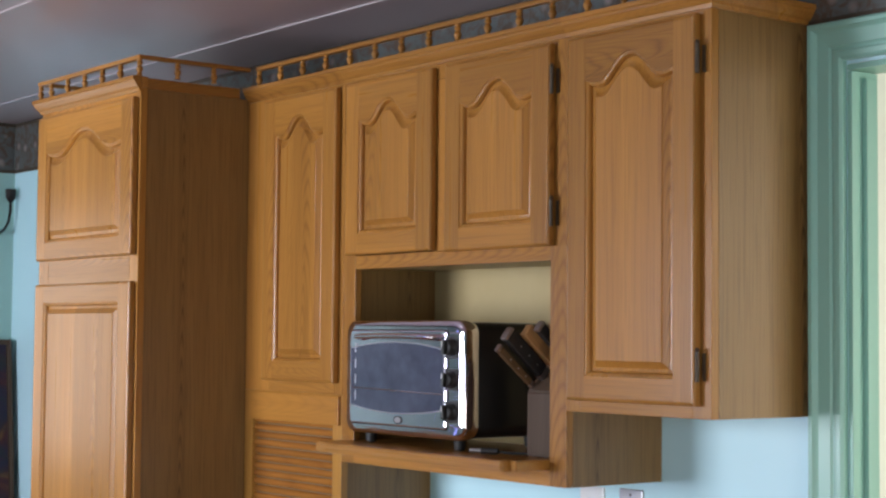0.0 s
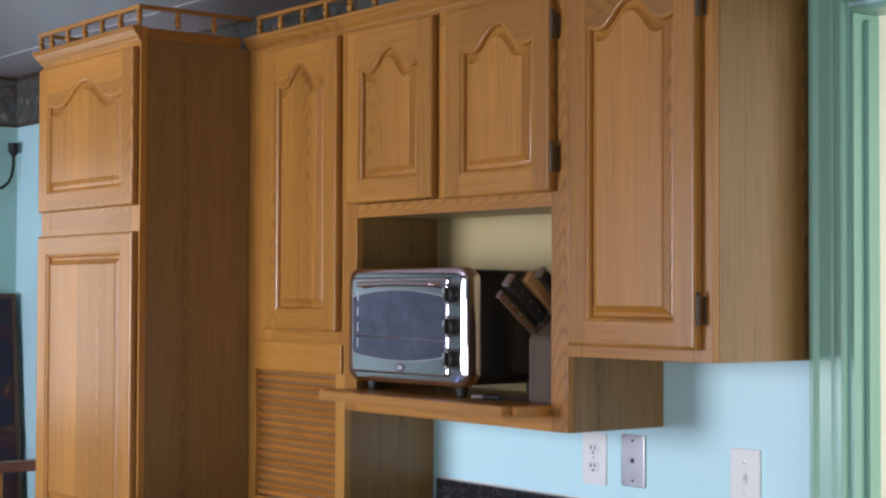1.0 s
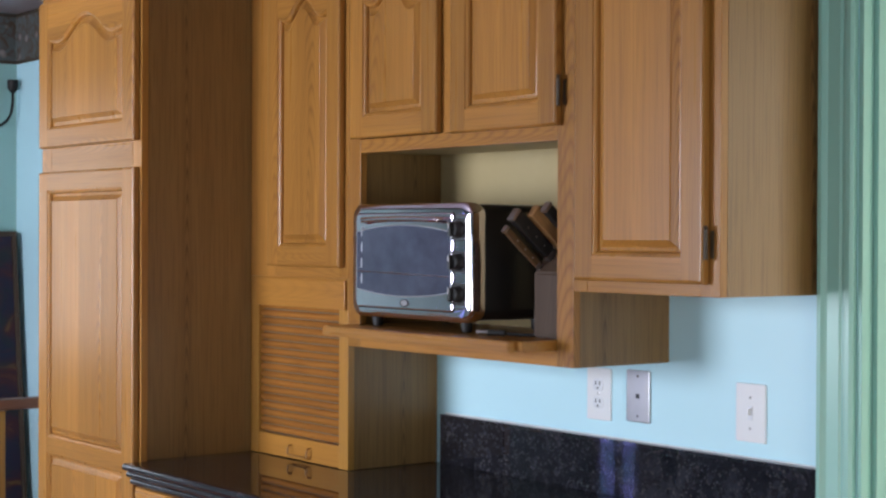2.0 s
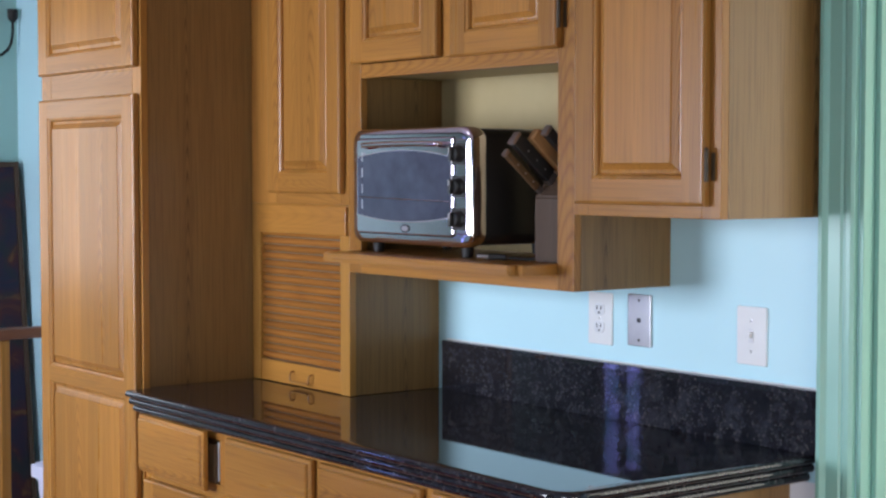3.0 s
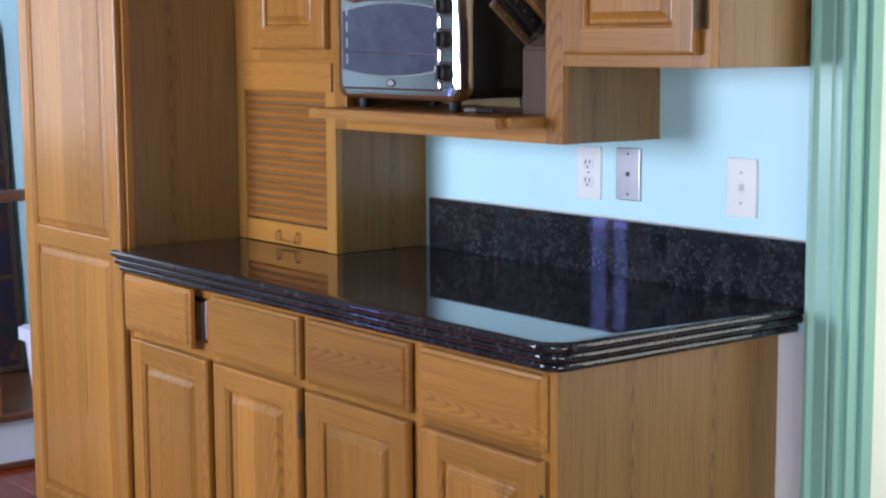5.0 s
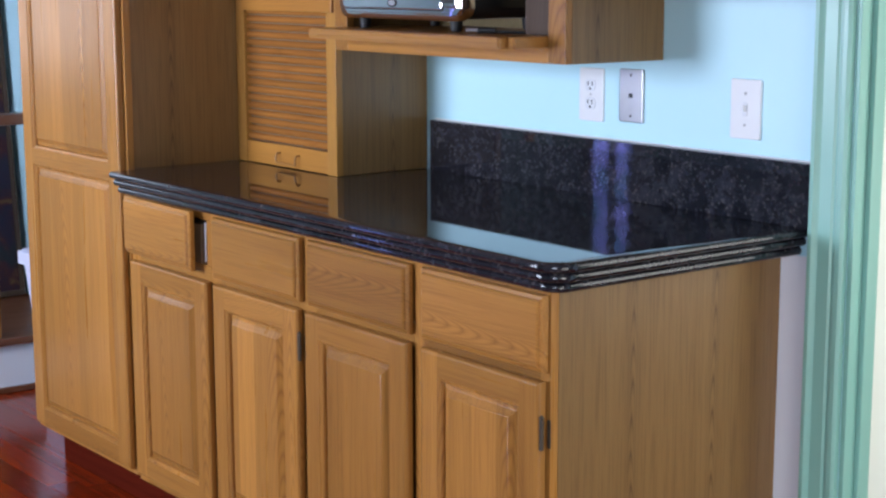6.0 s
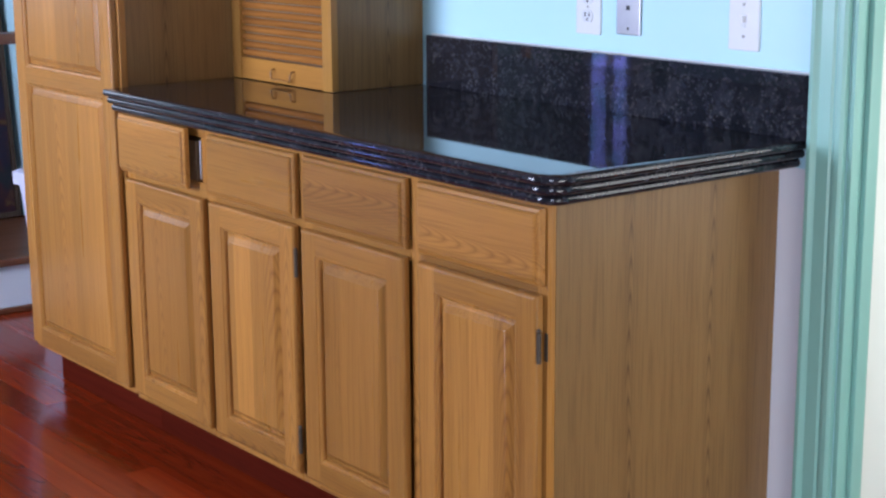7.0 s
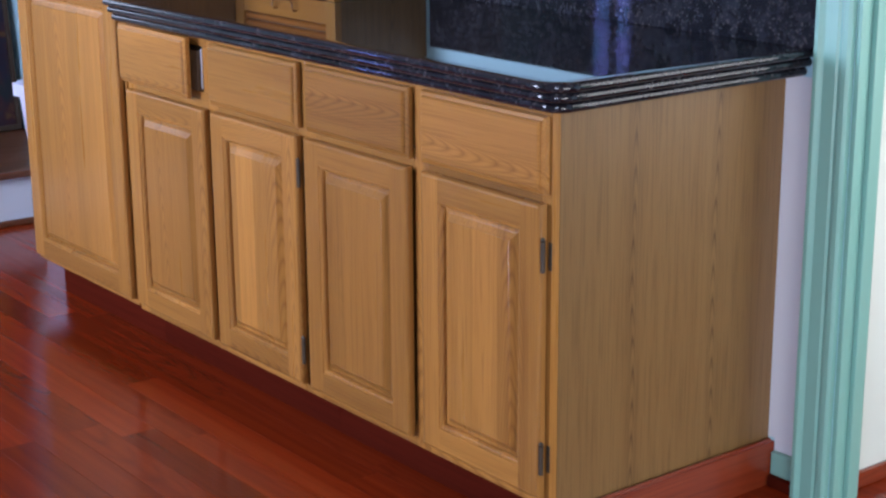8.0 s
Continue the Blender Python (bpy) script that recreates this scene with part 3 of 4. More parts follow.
def frame_member(owner, x0, x1, z0, z1, yf, level=False):
    return part("rail" if level else "stile", box(x0, x1, yf, yf + 0.019, z0, z1, 0.0012), oak_h if level else oak_v, owner)


def carcass(owner, x0, x1, yf, z0, z1, sides=(veneer, veneer), back=veneer):
    """Sides, top, bottom and back of a cabinet behind its face frame."""
    y0 = yf + 0.0195
    part("side_panel", box(x0, x0 + 0.015, y0, -0.002, z0, z1), sides[0], owner)
    part("side_panel", box(x1 - 0.015, x1, y0, -0.002, z0, z1), sides[1], owner)
    part("bottom_panel", box(x0 + 0.0155, x1 - 0.0155, y0, -0.002, z0, z0 + 0.015), veneer, owner)
    part("top_panel", box(x0 + 0.0155, x1 - 0.0155, y0, -0.002, z1 - 0.015, z1), veneer, owner)
    part("back_panel", box(x0 + 0.0155, x1 - 0.0155, -0.008, -0.002, z0 + 0.0155, z1 - 0.0155), back, owner)


def crown(owner, path):
    """A small crown moulding along (x, y, outward x, outward y) points."""
    prof = [(0.0, 2.155), (0.004, 2.155), (0.006, 2.163), (0.011, 2.168), (0.018, 2.178), (0.02, 2.183), (0.023, 2.185), (0.023, 2.194), (0.0, 2.194)]
    bm = bmesh.new()
    rings = [[bm.verts.new((x + d * ox, y + d * oy, z)) for d, z in prof] for x, y, ox, oy in path]
    n = len(prof)
    for a, b in zip(rings, rings[1:]):
        for i in range(n):
            bm.faces.new((a[i], a[(i + 1) % n], b[(i + 1) % n], b[i]))
    bm.faces.new(rings[0])
    bm.faces.new(list(reversed(rings[-1])))
    return part("crown_moulding", bm, oak_h, owner)


# ---- wall cabinets ----
UF, UT, UD = -0.28, 2.165, -0.30
ARCH = 0.046
UP_L, MID_L, MID_R, UP_R = -1.6185, -1.155, -0.337, 0.066

cab = thing("wall_cabinet", (UP_L, 0, 1.385), "tall narrow honey oak wall cabinet with arched door", "cabinet", "wall cabinets")
carcass(cab, UP_L, MID_L - 0.0005, UF, 1.385, UT)
frame_member(cab, UP_L, -1.49, 1.385, UT, UF)
frame_member(cab, -1.19, MID_L - 0.0005, 1.385, UT, UF)
frame_member(cab, -1.4895, -1.1905, 1.385, 1.425, UF, True)
frame_member(cab, -1.4895, -1.1905, 2.12, UT, UF, True)
cabinet_door(cab, -1.51, -1.172, 1.413, 2.146, UD, ARCH)
crown(cab, [(UP_L + 0.001, UF, 0, -1), (MID_L - 0.0005, UF, 0, -1)])

mid = thing("wall_cabinet", (MID_L, 0, 1.222), "honey oak wall cabinet with two arched doors above an open niche", "cabinet", "wall cabinets")
NZ0, NZ1 = 1.2555, 1.692
part("side_panel", box(MID_L, MID_L + 0.015, UF + 0.0195, -0.002, 1.222, UT), veneer, mid)
part("side_panel", box(MID_R - 0.015, MID_R, UF + 0.0195, -0.002, 1.222, UT), veneer, mid)
part("top_panel", box(MID_L + 0.0155, MID_R - 0.0155, UF + 0.0195, -0.002, UT - 0.015, UT), veneer, mid)
part("back_panel", box(MID_L + 0.0155, MID_R - 0.0155, -0.008, -0.002, 1.238, UT - 0.0155), inner, mid, "pale plywood back")
part("niche_top", box(MID_L + 0.0155, MID_R - 0.0155, UF + 0.0195, -0.0085, NZ1 + 0.005, NZ1 + 0.02), inner, mid)
part("bottom_panel", box(MID_L + 0.0155, MID_R - 0.0155, UF + 0.0195, -0.002, 1.222, 1.2375), veneer, mid)
frame_member(mid, MID_L, -1.105, 1.222, UT, UF)
frame_member(mid, -0.388, MID_R, 1.222, UT, UF)
frame_member(mid, -0.783, -0.728, 1.7255, 2.1195, UF)
frame_member(mid, -1.1045, -0.3885, 1.222, 1.2535, UF, True)
frame_member(mid, -1.1045, -0.3885, NZ1, 1.725, UF, True)
frame_member(mid, -1.1045, -0.3885, 2.12, UT, UF, True)
cabinet_door(mid, -1.126, -0.780, 1.727, 2.146, UD, ARCH)
cabinet_door(mid, -0.730, -0.373, 1.722, 2.146, UD, ARCH)
for z in (2.068, 1.79):
    hinge(mid, -0.373, UD, z)
crown(mid, [(MID_L, UF, 0, -1), (MID_R - 0.0005, UF, 0, -1)])

# the pull-out board in the niche
bm = box(-1.128, -0.392, -0.39, -0.012, 1.2545, 1.2765)
edges = [e for e in bm.edges if all(abs(v.co.y + 0.39) < 1e-4 for v in e.verts) and abs(e.verts[0].co.x - e.verts[1].co.x) < 1e-4]
bmesh.ops.bevel(bm, geom=edges, offset=0.022, segments=4, affect="EDGES")
bmesh.ops.bevel(bm, geom=[e for e in bm.edges if e.calc_face_angle(0) > 0.9], offset=0.003, segments=2, affect="EDGES")
solid("pull_out_shelf", bm, oak_h, "honey oak pull-out board jutting from the niche", "shelf", place=(-0.76, -0.2, 1.2545))

right = thing("wall_cabinet", (MID_R, 0, 1.38), "wide honey oak wall cabinet with arched door and veneered end", "cabinet", "wall cabinets")
carcass(right, MID_R, UP_R, UF, 1.38, UT)
frame_member(right, MID_R, -0.295, 1.38, UT, UF)
frame_member(right, 0.018, UP_R, 1.38, UT, UF)
frame_member(right, -0.2945, 0.0175, 1.38, 1.425, UF, True)
frame_member(right, -0.2945, 0.0175, 2.12, UT, UF, True)
cabinet_door(right, -0.317, 0.040, 1.404, 2.146, UD, ARCH)
for z in (2.06, 1.478):
    hinge(right, 0.040, UD, z)
crown(right, [(MID_R, UF, 0, -1), (UP_R, UF, 1, -1), (UP_R, -0.002, 1, 0)])

# ---- appliance garage on the counter ----
CT = 0.914
gar = thing("appliance_garage", (UP_L, 0, CT), "oak appliance garage with slatted roll-up door on the counter", "cabinet")
part("side_panel", box(UP_L, UP_L + 0.015, UF + 0.0195, -0.002, CT + 0.001, 1.3845), veneer, gar)
part("side_panel", box(-1.175, -1.160, UF + 0.0195, -0.002, CT + 0.001, 1.2215), veneer, gar, "dark oak veneered side")
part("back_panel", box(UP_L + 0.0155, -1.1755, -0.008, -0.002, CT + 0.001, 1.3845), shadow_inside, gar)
G0, G1 = -1.578, -1.196
part("stile", box(UP_L, G0, UF, UF + 0.019, CT + 0.001, 1.3845, 0.0012), golden_v, gar)
part("stile", box(G1, -1.1556, UF, UF + 0.019, CT + 0.001, 1.3845, 0.0012), golden_v, gar)
part("header", box(G0 - 0.003, -1.1605, UF - 0.008, UF - 0.0005, 1.309, 1.381, 0.0025), golden_h, gar, "flat golden oak header board")
part("rail", box(G0 + 0.0005, G1 - 0.0005, UF, UF + 0.019, 1.318, 1.3845), golden_h, gar)
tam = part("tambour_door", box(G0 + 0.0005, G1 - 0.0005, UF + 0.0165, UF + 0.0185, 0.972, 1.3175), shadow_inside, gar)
N_SLAT = 17
S0, S1 = 0.973, 1.317
for i in range(N_SLAT):
    z = S0 + (S1 - S0) * i / N_SLAT
    h = (S1 - S0) / N_SLAT
    bm = bmesh.new()
    prof = [(h * 0.10, 0.0162), (h * 0.10, 0.0115), (h * 0.18, 0.0085), (h * 0.36, 0.0066), (h * 0.58, 0.0064), (h * 0.78, 0.0078), (h * 0.9, 0.0105), (h * 0.93, 0.0162)]
    ends = [[bm.verts.new((x, UF + d, z + k)) for k, d in prof] for x in (G0 + 0.0007, G1 - 0.0007)]
    for k in range(len(prof) - 1):
        bm.faces.new((ends[0][k], ends[0][k + 1], ends[1][k + 1], ends[1][k]))
    bm.faces.new(ends[0])
    bm.faces.new(list(reversed(ends[1])))
    bm.faces.new((ends[0][-1], ends[0][0], ends[1][0], ends[1][-1]))
    part("slat", bm, slat_oak, tam, "", 2)
part("bottom_rail", box(G0 + 0.0008, G1 - 0.0008, UF + 0.001, UF + 0.0118, CT + 0.002, 0.9715, 0.002), golden_h, tam)
part("finger_pull", tube([(-1.415, UF + 0.0012, 0.951), (-1.415, UF - 0.009, 0.950), (-1.415, UF - 0.012, 0.944), (-1.414, UF - 0.012, 0.930), (-1.411, UF - 0.012, 0.927),
                          (-1.329, UF - 0.012, 0.927), (-1.326, UF - 0.012, 0.930), (-1.325, UF - 0.012, 0.944), (-1.325, UF - 0.009, 0.950), (-1.325, UF + 0.0012, 0.951)], 0.0026, 8), bronze_pull, tam, "thin bail pull")

# ---- pantry ----
PL, PR, PF, PD = -2.209, -1.5985, -0.615, -0.636
pan = thing("pantry_cabinet", (PL, 0, 0), "tall honey oak pantry cabinet with two doors and veneered side", "cabinet")
part("side_panel", box(PL, PL + 0.015, PF + 0.0195, -0.002, 0.115, UT), veneer, pan)
part("side_panel", box(PR - 0.036, PR - 0.0215, PF + 0.0195, -0.002, 0.115, UT), veneer, pan, "dark oak veneered side with cathedral grain")
part("top_panel", box(PL + 0.0155, PR - 0.0365, PF + 0.0195, -0.002, UT - 0.015, UT), veneer, pan)
part("bottom_panel", box(PL + 0.0155, PR - 0.0365, PF + 0.0195, -0.002, 0.115, 0.13), veneer, pan)
part("back_panel", box(PL + 0.0155, PR - 0.0365, -0.008, -0.002, 0.1305, UT - 0.0155), veneer, pan)
frame_member(pan, PL, -2.145, 0.115, UT, PF)
frame_member(pan, -1.645, PR, 0.115, UT, PF)
for z0, z1 in ((0.115, 0.16), (1.645, 1.75), (2.11, UT)):
    frame_member(pan, -2.1445, -1.6455, z0, z1, PF, True)
cabinet_door(pan, -2.189, -1.606, 1.733, 2.140, PD, 0.054, stile=0.06, rail=0.05, head=0.105)
cabinet_door(pan, -2.189, -1.606, 0.133, 1.665, PD, 0.0, (0.905,), stile=0.06, rail=0.05)
part("toe_kick", box(PL + 0.002, PR, -0.545, -0.53, 0.001, 0.1145, 0.001), cherry_shaded, pan, "red-brown kick board, the overhang's shade put into its colour")
crown(pan, [(PL, -0.3, -1, 0), (PL, PF, -1, -1), (PR, PF, 0, -1)])
part("corner_block", box(PR - 0.0195, PR - 0.0005, PF + 0.001, PF + 0.0195, UT + 0.0005, 2.1935, 0.001), oak_y, pan)
part("top_edge", box(PR - 0.0365, PR - 0.0195, PF + 0.0195, UF - 0.03, UT + 0.0005, 2.194, 0.002), oak_y, pan)


# ---- base cabinets ----
BF, BD, BT = -0.61, -0.632, 0.8565


def base_cabinet(x0, x1, d1, d2, drawer, end, label):
    """A base unit: two doors (d1, d2) under drawers, each an x range; drawer is the second one."""
    c = thing("base_cabinet", (x0, 0, 0), label, "cabinet", "base cabinets")
    part("side_panel", box(x0, x0 + 0.015, BF + 0.0195, -0.002, 0.106, BT), veneer, c)
    part("side_panel", box(x1 - 0.015, x1, BF + 0.0195, -0.002, 0.001 if end else 0.106, BT), veneer, c)
    part("bottom_panel", box(x0 + 0.0155, x1 - 0.0155, BF + 0.0195, -0.002, 0.106, 0.121), shadow_inside, c)
    part("back_panel", box(x0 + 0.0155, x1 - 0.0155, -0.008, -0.002, 0.1215, BT), shadow_inside, c)
    m0, m1 = (d1[1] + d2[0]) / 2 - 0.022, (d1[1] + d2[0]) / 2 + 0.022
    frame_member(c, x0, d1[0] + 0.02, 0.106, BT, BF)
    frame_member(c, m0, m1, 0.106, BT, BF)
    frame_member(c, d2[1] - 0.02, x1, 0.106, BT, BF)
    for a, b in ((d1[0] + 0.0205, m0 - 0.0005), (m1 + 0.0005, d2[1] - 0.0205)):
        for z0, z1 in ((0.106, 0.15), (0.68, 0.725), (0.832, BT)):
            frame_member(c, a, b, z0, z1, BF, True)
    for a, b in (d1, d2):
        cabinet_door(c, a, b, 0.130, 0.690, BD)
    drawer_front(c, *drawer, 0.706, 0.846, BD)
    part("toe_kick", box(x0, x1 if not end else x1 - 0.0155, -0.545, -0.53, 0.001, 0.1055, 0.001), cherry_shaded, c, "red-brown kick board, the overhang's shade put into its colour")
    return c


left_base = base_cabinet(PR + 0.0005, -0.7805, (-1.572, -1.190), (-1.160, -0.797), (-1.166, -0.797), False,
                         "honey oak base cabinet with a drawer slightly open")
drawer_front(left_base, -1.585, -1.236, 0.711, 0.854, BD - 0.012, -1.2)
frame_member(left_base, -1.2165, -1.1975, 0.7255, 0.8315, BF)
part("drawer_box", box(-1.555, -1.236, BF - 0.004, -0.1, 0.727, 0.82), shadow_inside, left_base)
part("drawer_slide", box(-1.2285, -1.2225, BF + 0.001, -0.1, 0.732, 0.826, 0.001), slide_metal, left_base, "pale metal drawer slide")
for z in (0.607, 0.207):
    hinge(left_base, -0.797, BD, z)
right_base = base_cabinet(-0.78, 0.0, (-0.768, -0.402), (-0.357, -0.006), (-0.362, -0.004), True,
                          "honey oak base cabinet with drawers and veneered end")
drawer_front(right_base, -0.764, -0.402, 0.706, 0.846, BD)
for z in (0.595, 0.209):
    hinge(right_base, -0.006, BD, z)
# red-brown board along the foot of the end panel
bm = box(0.0015, 0.017, -0.628, -0.002, 0.001, 0.1)
edges = [e for e in bm.edges if all(v.co.z > 0.09 for v in e.verts)]
bmesh.ops.bevel(bm, geom=edges, offset=0.006, segments=3, affect="EDGES")
part("base_trim", bm, cherry_y, right_base, "red-brown baseboard with rounded top")

# ---- granite counter ----
CF, CR, RAD = -0.668, 0.072, 0.06


def counter_path():
    """Outer line of the edge: front from the pantry, round the corner, then back to the wall."""
    pts = [(PR + 0.001, CF, 0, -1), (-0.8, CF, 0, -1)]
    for i in range(9):
        a = -math.pi / 2 + i * math.pi / 16
        pts.append((CR - RAD + RAD * math.cos(a), CF + RAD + RAD * math.sin(a), math.cos(a), math.sin(a)))
    pts += [(CR, -0.3, 1, 0), (CR, -0.002, 1, 0)]
    return pts


def edge_profile():
    """(inset from the outer line, height): three stacked rolls, each upper one a little prouder."""
    out = [(0.07, BT + 0.0005), (0.034, BT + 0.0005)]
    for k, back in enumerate((0.022, 0.011, 0.0)):
        r = 0.0092
        zc = BT + 0.0015 + r + k * 0.0192
        for i in range(7):
            a = -math.pi / 2 + i * math.pi / 6
            out.append((back + r - r * math.cos(a), zc + r * math.sin(a)))
    out.append((0.03, CT))
    return out


counter = thing("countertop", (-0.8, -0.3, BT), "polished dark granite countertop with a triple rolled edge", "countertop")
line = [[(x - d * ox, y - d * oy, z) for d, z in edge_profile()] for x, y, ox, oy in counter_path()]
bm = bmesh.new()
rings = [[bm.verts.new(p) for p in row] for row in line]
n = len(rings[0])
for a, b in zip(rings, rings[1:]):
    for i in range(n):
        bm.faces.new((a[i], a[(i + 1) % n], b[(i + 1) % n], b[i]))
bm.faces.new(rings[0])
bm.faces.new(list(reversed(rings[-1])))
part("edge_moulding", bm, granite, counter, "triple rolled granite edge", 2)
bm = bmesh.new()
rest_of = [(PR - 0.0205, -0.002), (PR - 0.0205, -0.594), (PR + 0.001, -0.5955)]
top = [bm.verts.new(row[-1]) for row in line] + [bm.verts.new((x, y, CT)) for x, y in rest_of]
low = [bm.verts.new(row[0]) for row in line] + [bm.verts.new((x, y, BT + 0.0005)) for x, y in rest_of]
bm.faces.new(top)
bm.faces.new(list(reversed(low)))
for i in range(len(top)):
    k = (i + 1) % len(top)
    bm.faces.new((top[i], low[i], low[k], top[k]))
part("slab", bm, granite, counter, "polished granite slab", False)
solid("backsplash", box(-1.1225, CAS0 - 0.001, -0.021, -0.002, CT + 0.0005, 1.041, 0.0015), granite, "low dark granite backsplash standing on the counter", "backsplash")

# thin white strip along the top of the backsplash
solid("trim_pale_line", box(-1.1225, CAS0 - 0.001, -0.0055, -0.0005, 1.0415, 1.0445, 0.001), white_plastic, "thin white line above the backsplash", "trim", "structure")


# ---- gallery rails with turned spindles ----
def spindle(owner, x, y):
    z = 2.1945
    part("spindle", lathe([(0.0075, z), (0.0075, z + 0.004), (0.0045, z + 0.007), (0.0075, z + 0.012), (0.0095, z + 0.018), (0.0075, z + 0.023), (0.0045, z + 0.027),
                           (0.0085, z + 0.032), (0.0055, z + 0.037), (0.0075, z + 0.042)], x, y, 12), oak_v, owner, "", 2)


def rail_bar(owner, x0, x1, y0, y1, mat):
    part("top_rail", box(x0, x1, y0, y1, 2.2365, 2.248, 0.003), mat, owner)


gal = thing("gallery_rail", (UP_L, UF, 2.194), "small oak gallery rail with turned spindles along the cabinet tops", "gallery rail", "gallery rails")
rail_bar(gal, UP_L + 0.05, UP_R, UF - 0.012, UF + 0.004, oak_h)
for i in range(16):
    spindle(gal, -1.563 + 0.1075 * i, UF - 0.004)
pgal = thing("gallery_rail", (PL, PF, 2.194), "small oak gallery rail with turned spindles round the pantry top", "gallery rail", "gallery rails")
rail_bar(pgal, PL - 0.01, PR + 0.01, PF - 0.012, PF + 0.004, oak_h)
rail_bar(pgal, PR - 0.006, PR + 0.01, PF + 0.0045, UF - 0.014, oak_y)
rail_bar(pgal, PL - 0.01, PL + 0.006, PF + 0.0045, UF - 0.014, oak_y)
for i in range(6):
    spindle(pgal, PR - 0.003 - 0.1075 * i, PF - 0.004)
spindle(pgal, PL - 0.002, PF - 0.004)
for i in range(1, 3):
    spindle(pgal, PR + 0.002, PF - 0.004 + 0.1075 * i)
    spindle(pgal, PL - 0.002, PF - 0.004 + 0.1075 * i)


# ---- toaster oven on the pull-out board ----
OX0, OX1, OZ0, OZ1, OF = -1.087, -0.634, 1.302, 1.566, -0.315
SHELF = 1.2765
oven = thing("toaster_oven", (-0.86, -0.17, SHELF), "chrome fronted toaster oven with black body and three knobs", "toaster oven")


def rounded_rect(x0, x1, z0, z1, r, n=6, bulge=0.0):
    pts = []
    for cx, cz, a0 in ((x1 - r, z0 + r, -90), (x1 - r, z1 - r, 0), (x0 + r, z1 - r, 90), (x0 + r, z0 + r, 180)):
        for i in range(n + 1):
            a = radians(a0 + 90 * i / n)
            pts.append((cx + r * math.cos(a), cz + r * math.sin(a)))
    mx, mz = (x0 + x1) / 2, (z0 + z1) / 2
    return [(x + bulge * (1 - ((z - mz) / (z1 - mz)) ** 2) * (1 if x > mx else -1) * (abs(x - mx) > (x1 - mx) * 0.8),
             z + bulge * 0.7 * (1 - ((x - mx) / (x1 - mx)) ** 2) * (1 if z > mz else -1) * (abs(z - mz) > (z1 - mz) * 0.8)) for x, z in pts]


def loft(loops):
    """Skin between outlines of the same count, each (points, y)."""
    bm = bmesh.new()
    rows = [[bm.verts.new((x, y, z)) for x, z in pts] for pts, y in loops]
    n = len(rows[0])
    for a, b in zip(rows, rows[1:]):
        for i in range(n):
            bm.faces.new((a[i], a[(i + 1) % n], b[(i + 1) % n], b[i]))
    bm.faces.new(rows[0])
    bm.faces.new(list(reversed(rows[-1])))
    return bm


def shrink(pts, d):
    mx = sum(p[0] for p in pts) / len(pts)
    mz = sum(p[1] for p in pts) / len(pts)
    hx = max(abs(p[0] - mx) for p in pts)
    hz = max(abs(p[1] - mz) for p in pts)
    return [(mx + (x - mx) * (hx - d) / hx, mz + (z - mz) * (hz - d) / hz) for x, z in pts]


out = rounded_rect(OX0, OX1, OZ0, OZ1, 0.026, 6, 0.007)
part("body", loft([(shrink(out, 0.006), OF + 0.045), (shrink(out, 0.004), OF + 0.05), (shrink(out, 0.004), -0.06), (shrink(out, 0.02), -0.035)]), black_enamel, oven, "black enamelled body", 2)
part("front_bezel", loft([(shrink(out, 0.018), OF), (shrink(out, 0.005), OF + 0.0008), (shrink(out, 0.0015), OF + 0.0035), (out, OF + 0.0075), (out, OF + 0.03), (shrink(out, 0.004), OF + 0.0445)]), chrome, oven, "polished chrome front", 2)
DX1 = -0.690
part("door_seam", extrude_xz(rounded_rect(OX0 + 0.0205, DX1 + 0.0025, OZ0 + 0.0195, OZ1 - 0.0195, 0.009), OF - 0.0008, OF + 0.0004), black_plastic, oven)
door = part("door", extrude_xz(rounded_rect(OX0 + 0.023, DX1, OZ0 + 0.022, OZ1 - 0.022, 0.008), OF - 0.005, OF - 0.001, 0.003), chrome, oven, "chrome oven door")
gx0, gx1, gz0, gz1 = OX0 + 0.030, DX1 - 0.006, OZ0 + 0.066, OZ1 - 0.066
glass_out = []
for i in range(13):
    u = i / 12
    glass_out.append((gx0 + (gx1 - gx0) * u, gz0 - 0.014 * (1 - (2 * u - 1) ** 2)))
for i in range(13):
    u = 1 - i / 12
    glass_out.append((gx0 + (gx1 - gx0) * u, gz1 + 0.016 * (1 - (2 * u - 1) ** 2)))
mxg, mzg = (gx0 + gx1) / 2, (gz0 + gz1) / 2
part("window_trim", extrude_xz([(mxg + (x - mxg) * 1.02, mzg + (z - mzg) * 1.03) for x, z in glass_out], OF - 0.0064, OF - 0.0052, 0.001), steel_plate, door)
part("glass", extrude_xz(glass_out, OF - 0.0076, OF - 0.0066), oven_glass, door, "smoked glass window with cloudy reflections put into its colour")
part("wire_rack", tube([(gx0 + 0.006, OF - 0.0078, gz0 + 0.04), (gx1 - 0.004, OF - 0.0078, gz0 + 0.034)], 0.0009, 6), chrome, door)
# pale upright dashes stand in for bright reflections at the glass's left
for i in range(4):
    zc = gz0 + 0.012 + 0.037 * i
    part("glass_glint", box(gx0 + 0.018, gx0 + 0.021, OF - 0.0084, OF - 0.0077, zc, zc + 0.022), slide_metal, door)
hz = OZ1 - 0.037
hp = [(OX0 + 0.075, OF - 0.005, hz - 0.003), (OX0 + 0.078, OF - 0.024, hz)]
hp += [(OX0 + 0.078 + (DX1 - OX0 - 0.118) * i / 8, OF - 0.027, hz + 0.002 * (1 - (i / 4 - 1) ** 2)) for i in range(9)]
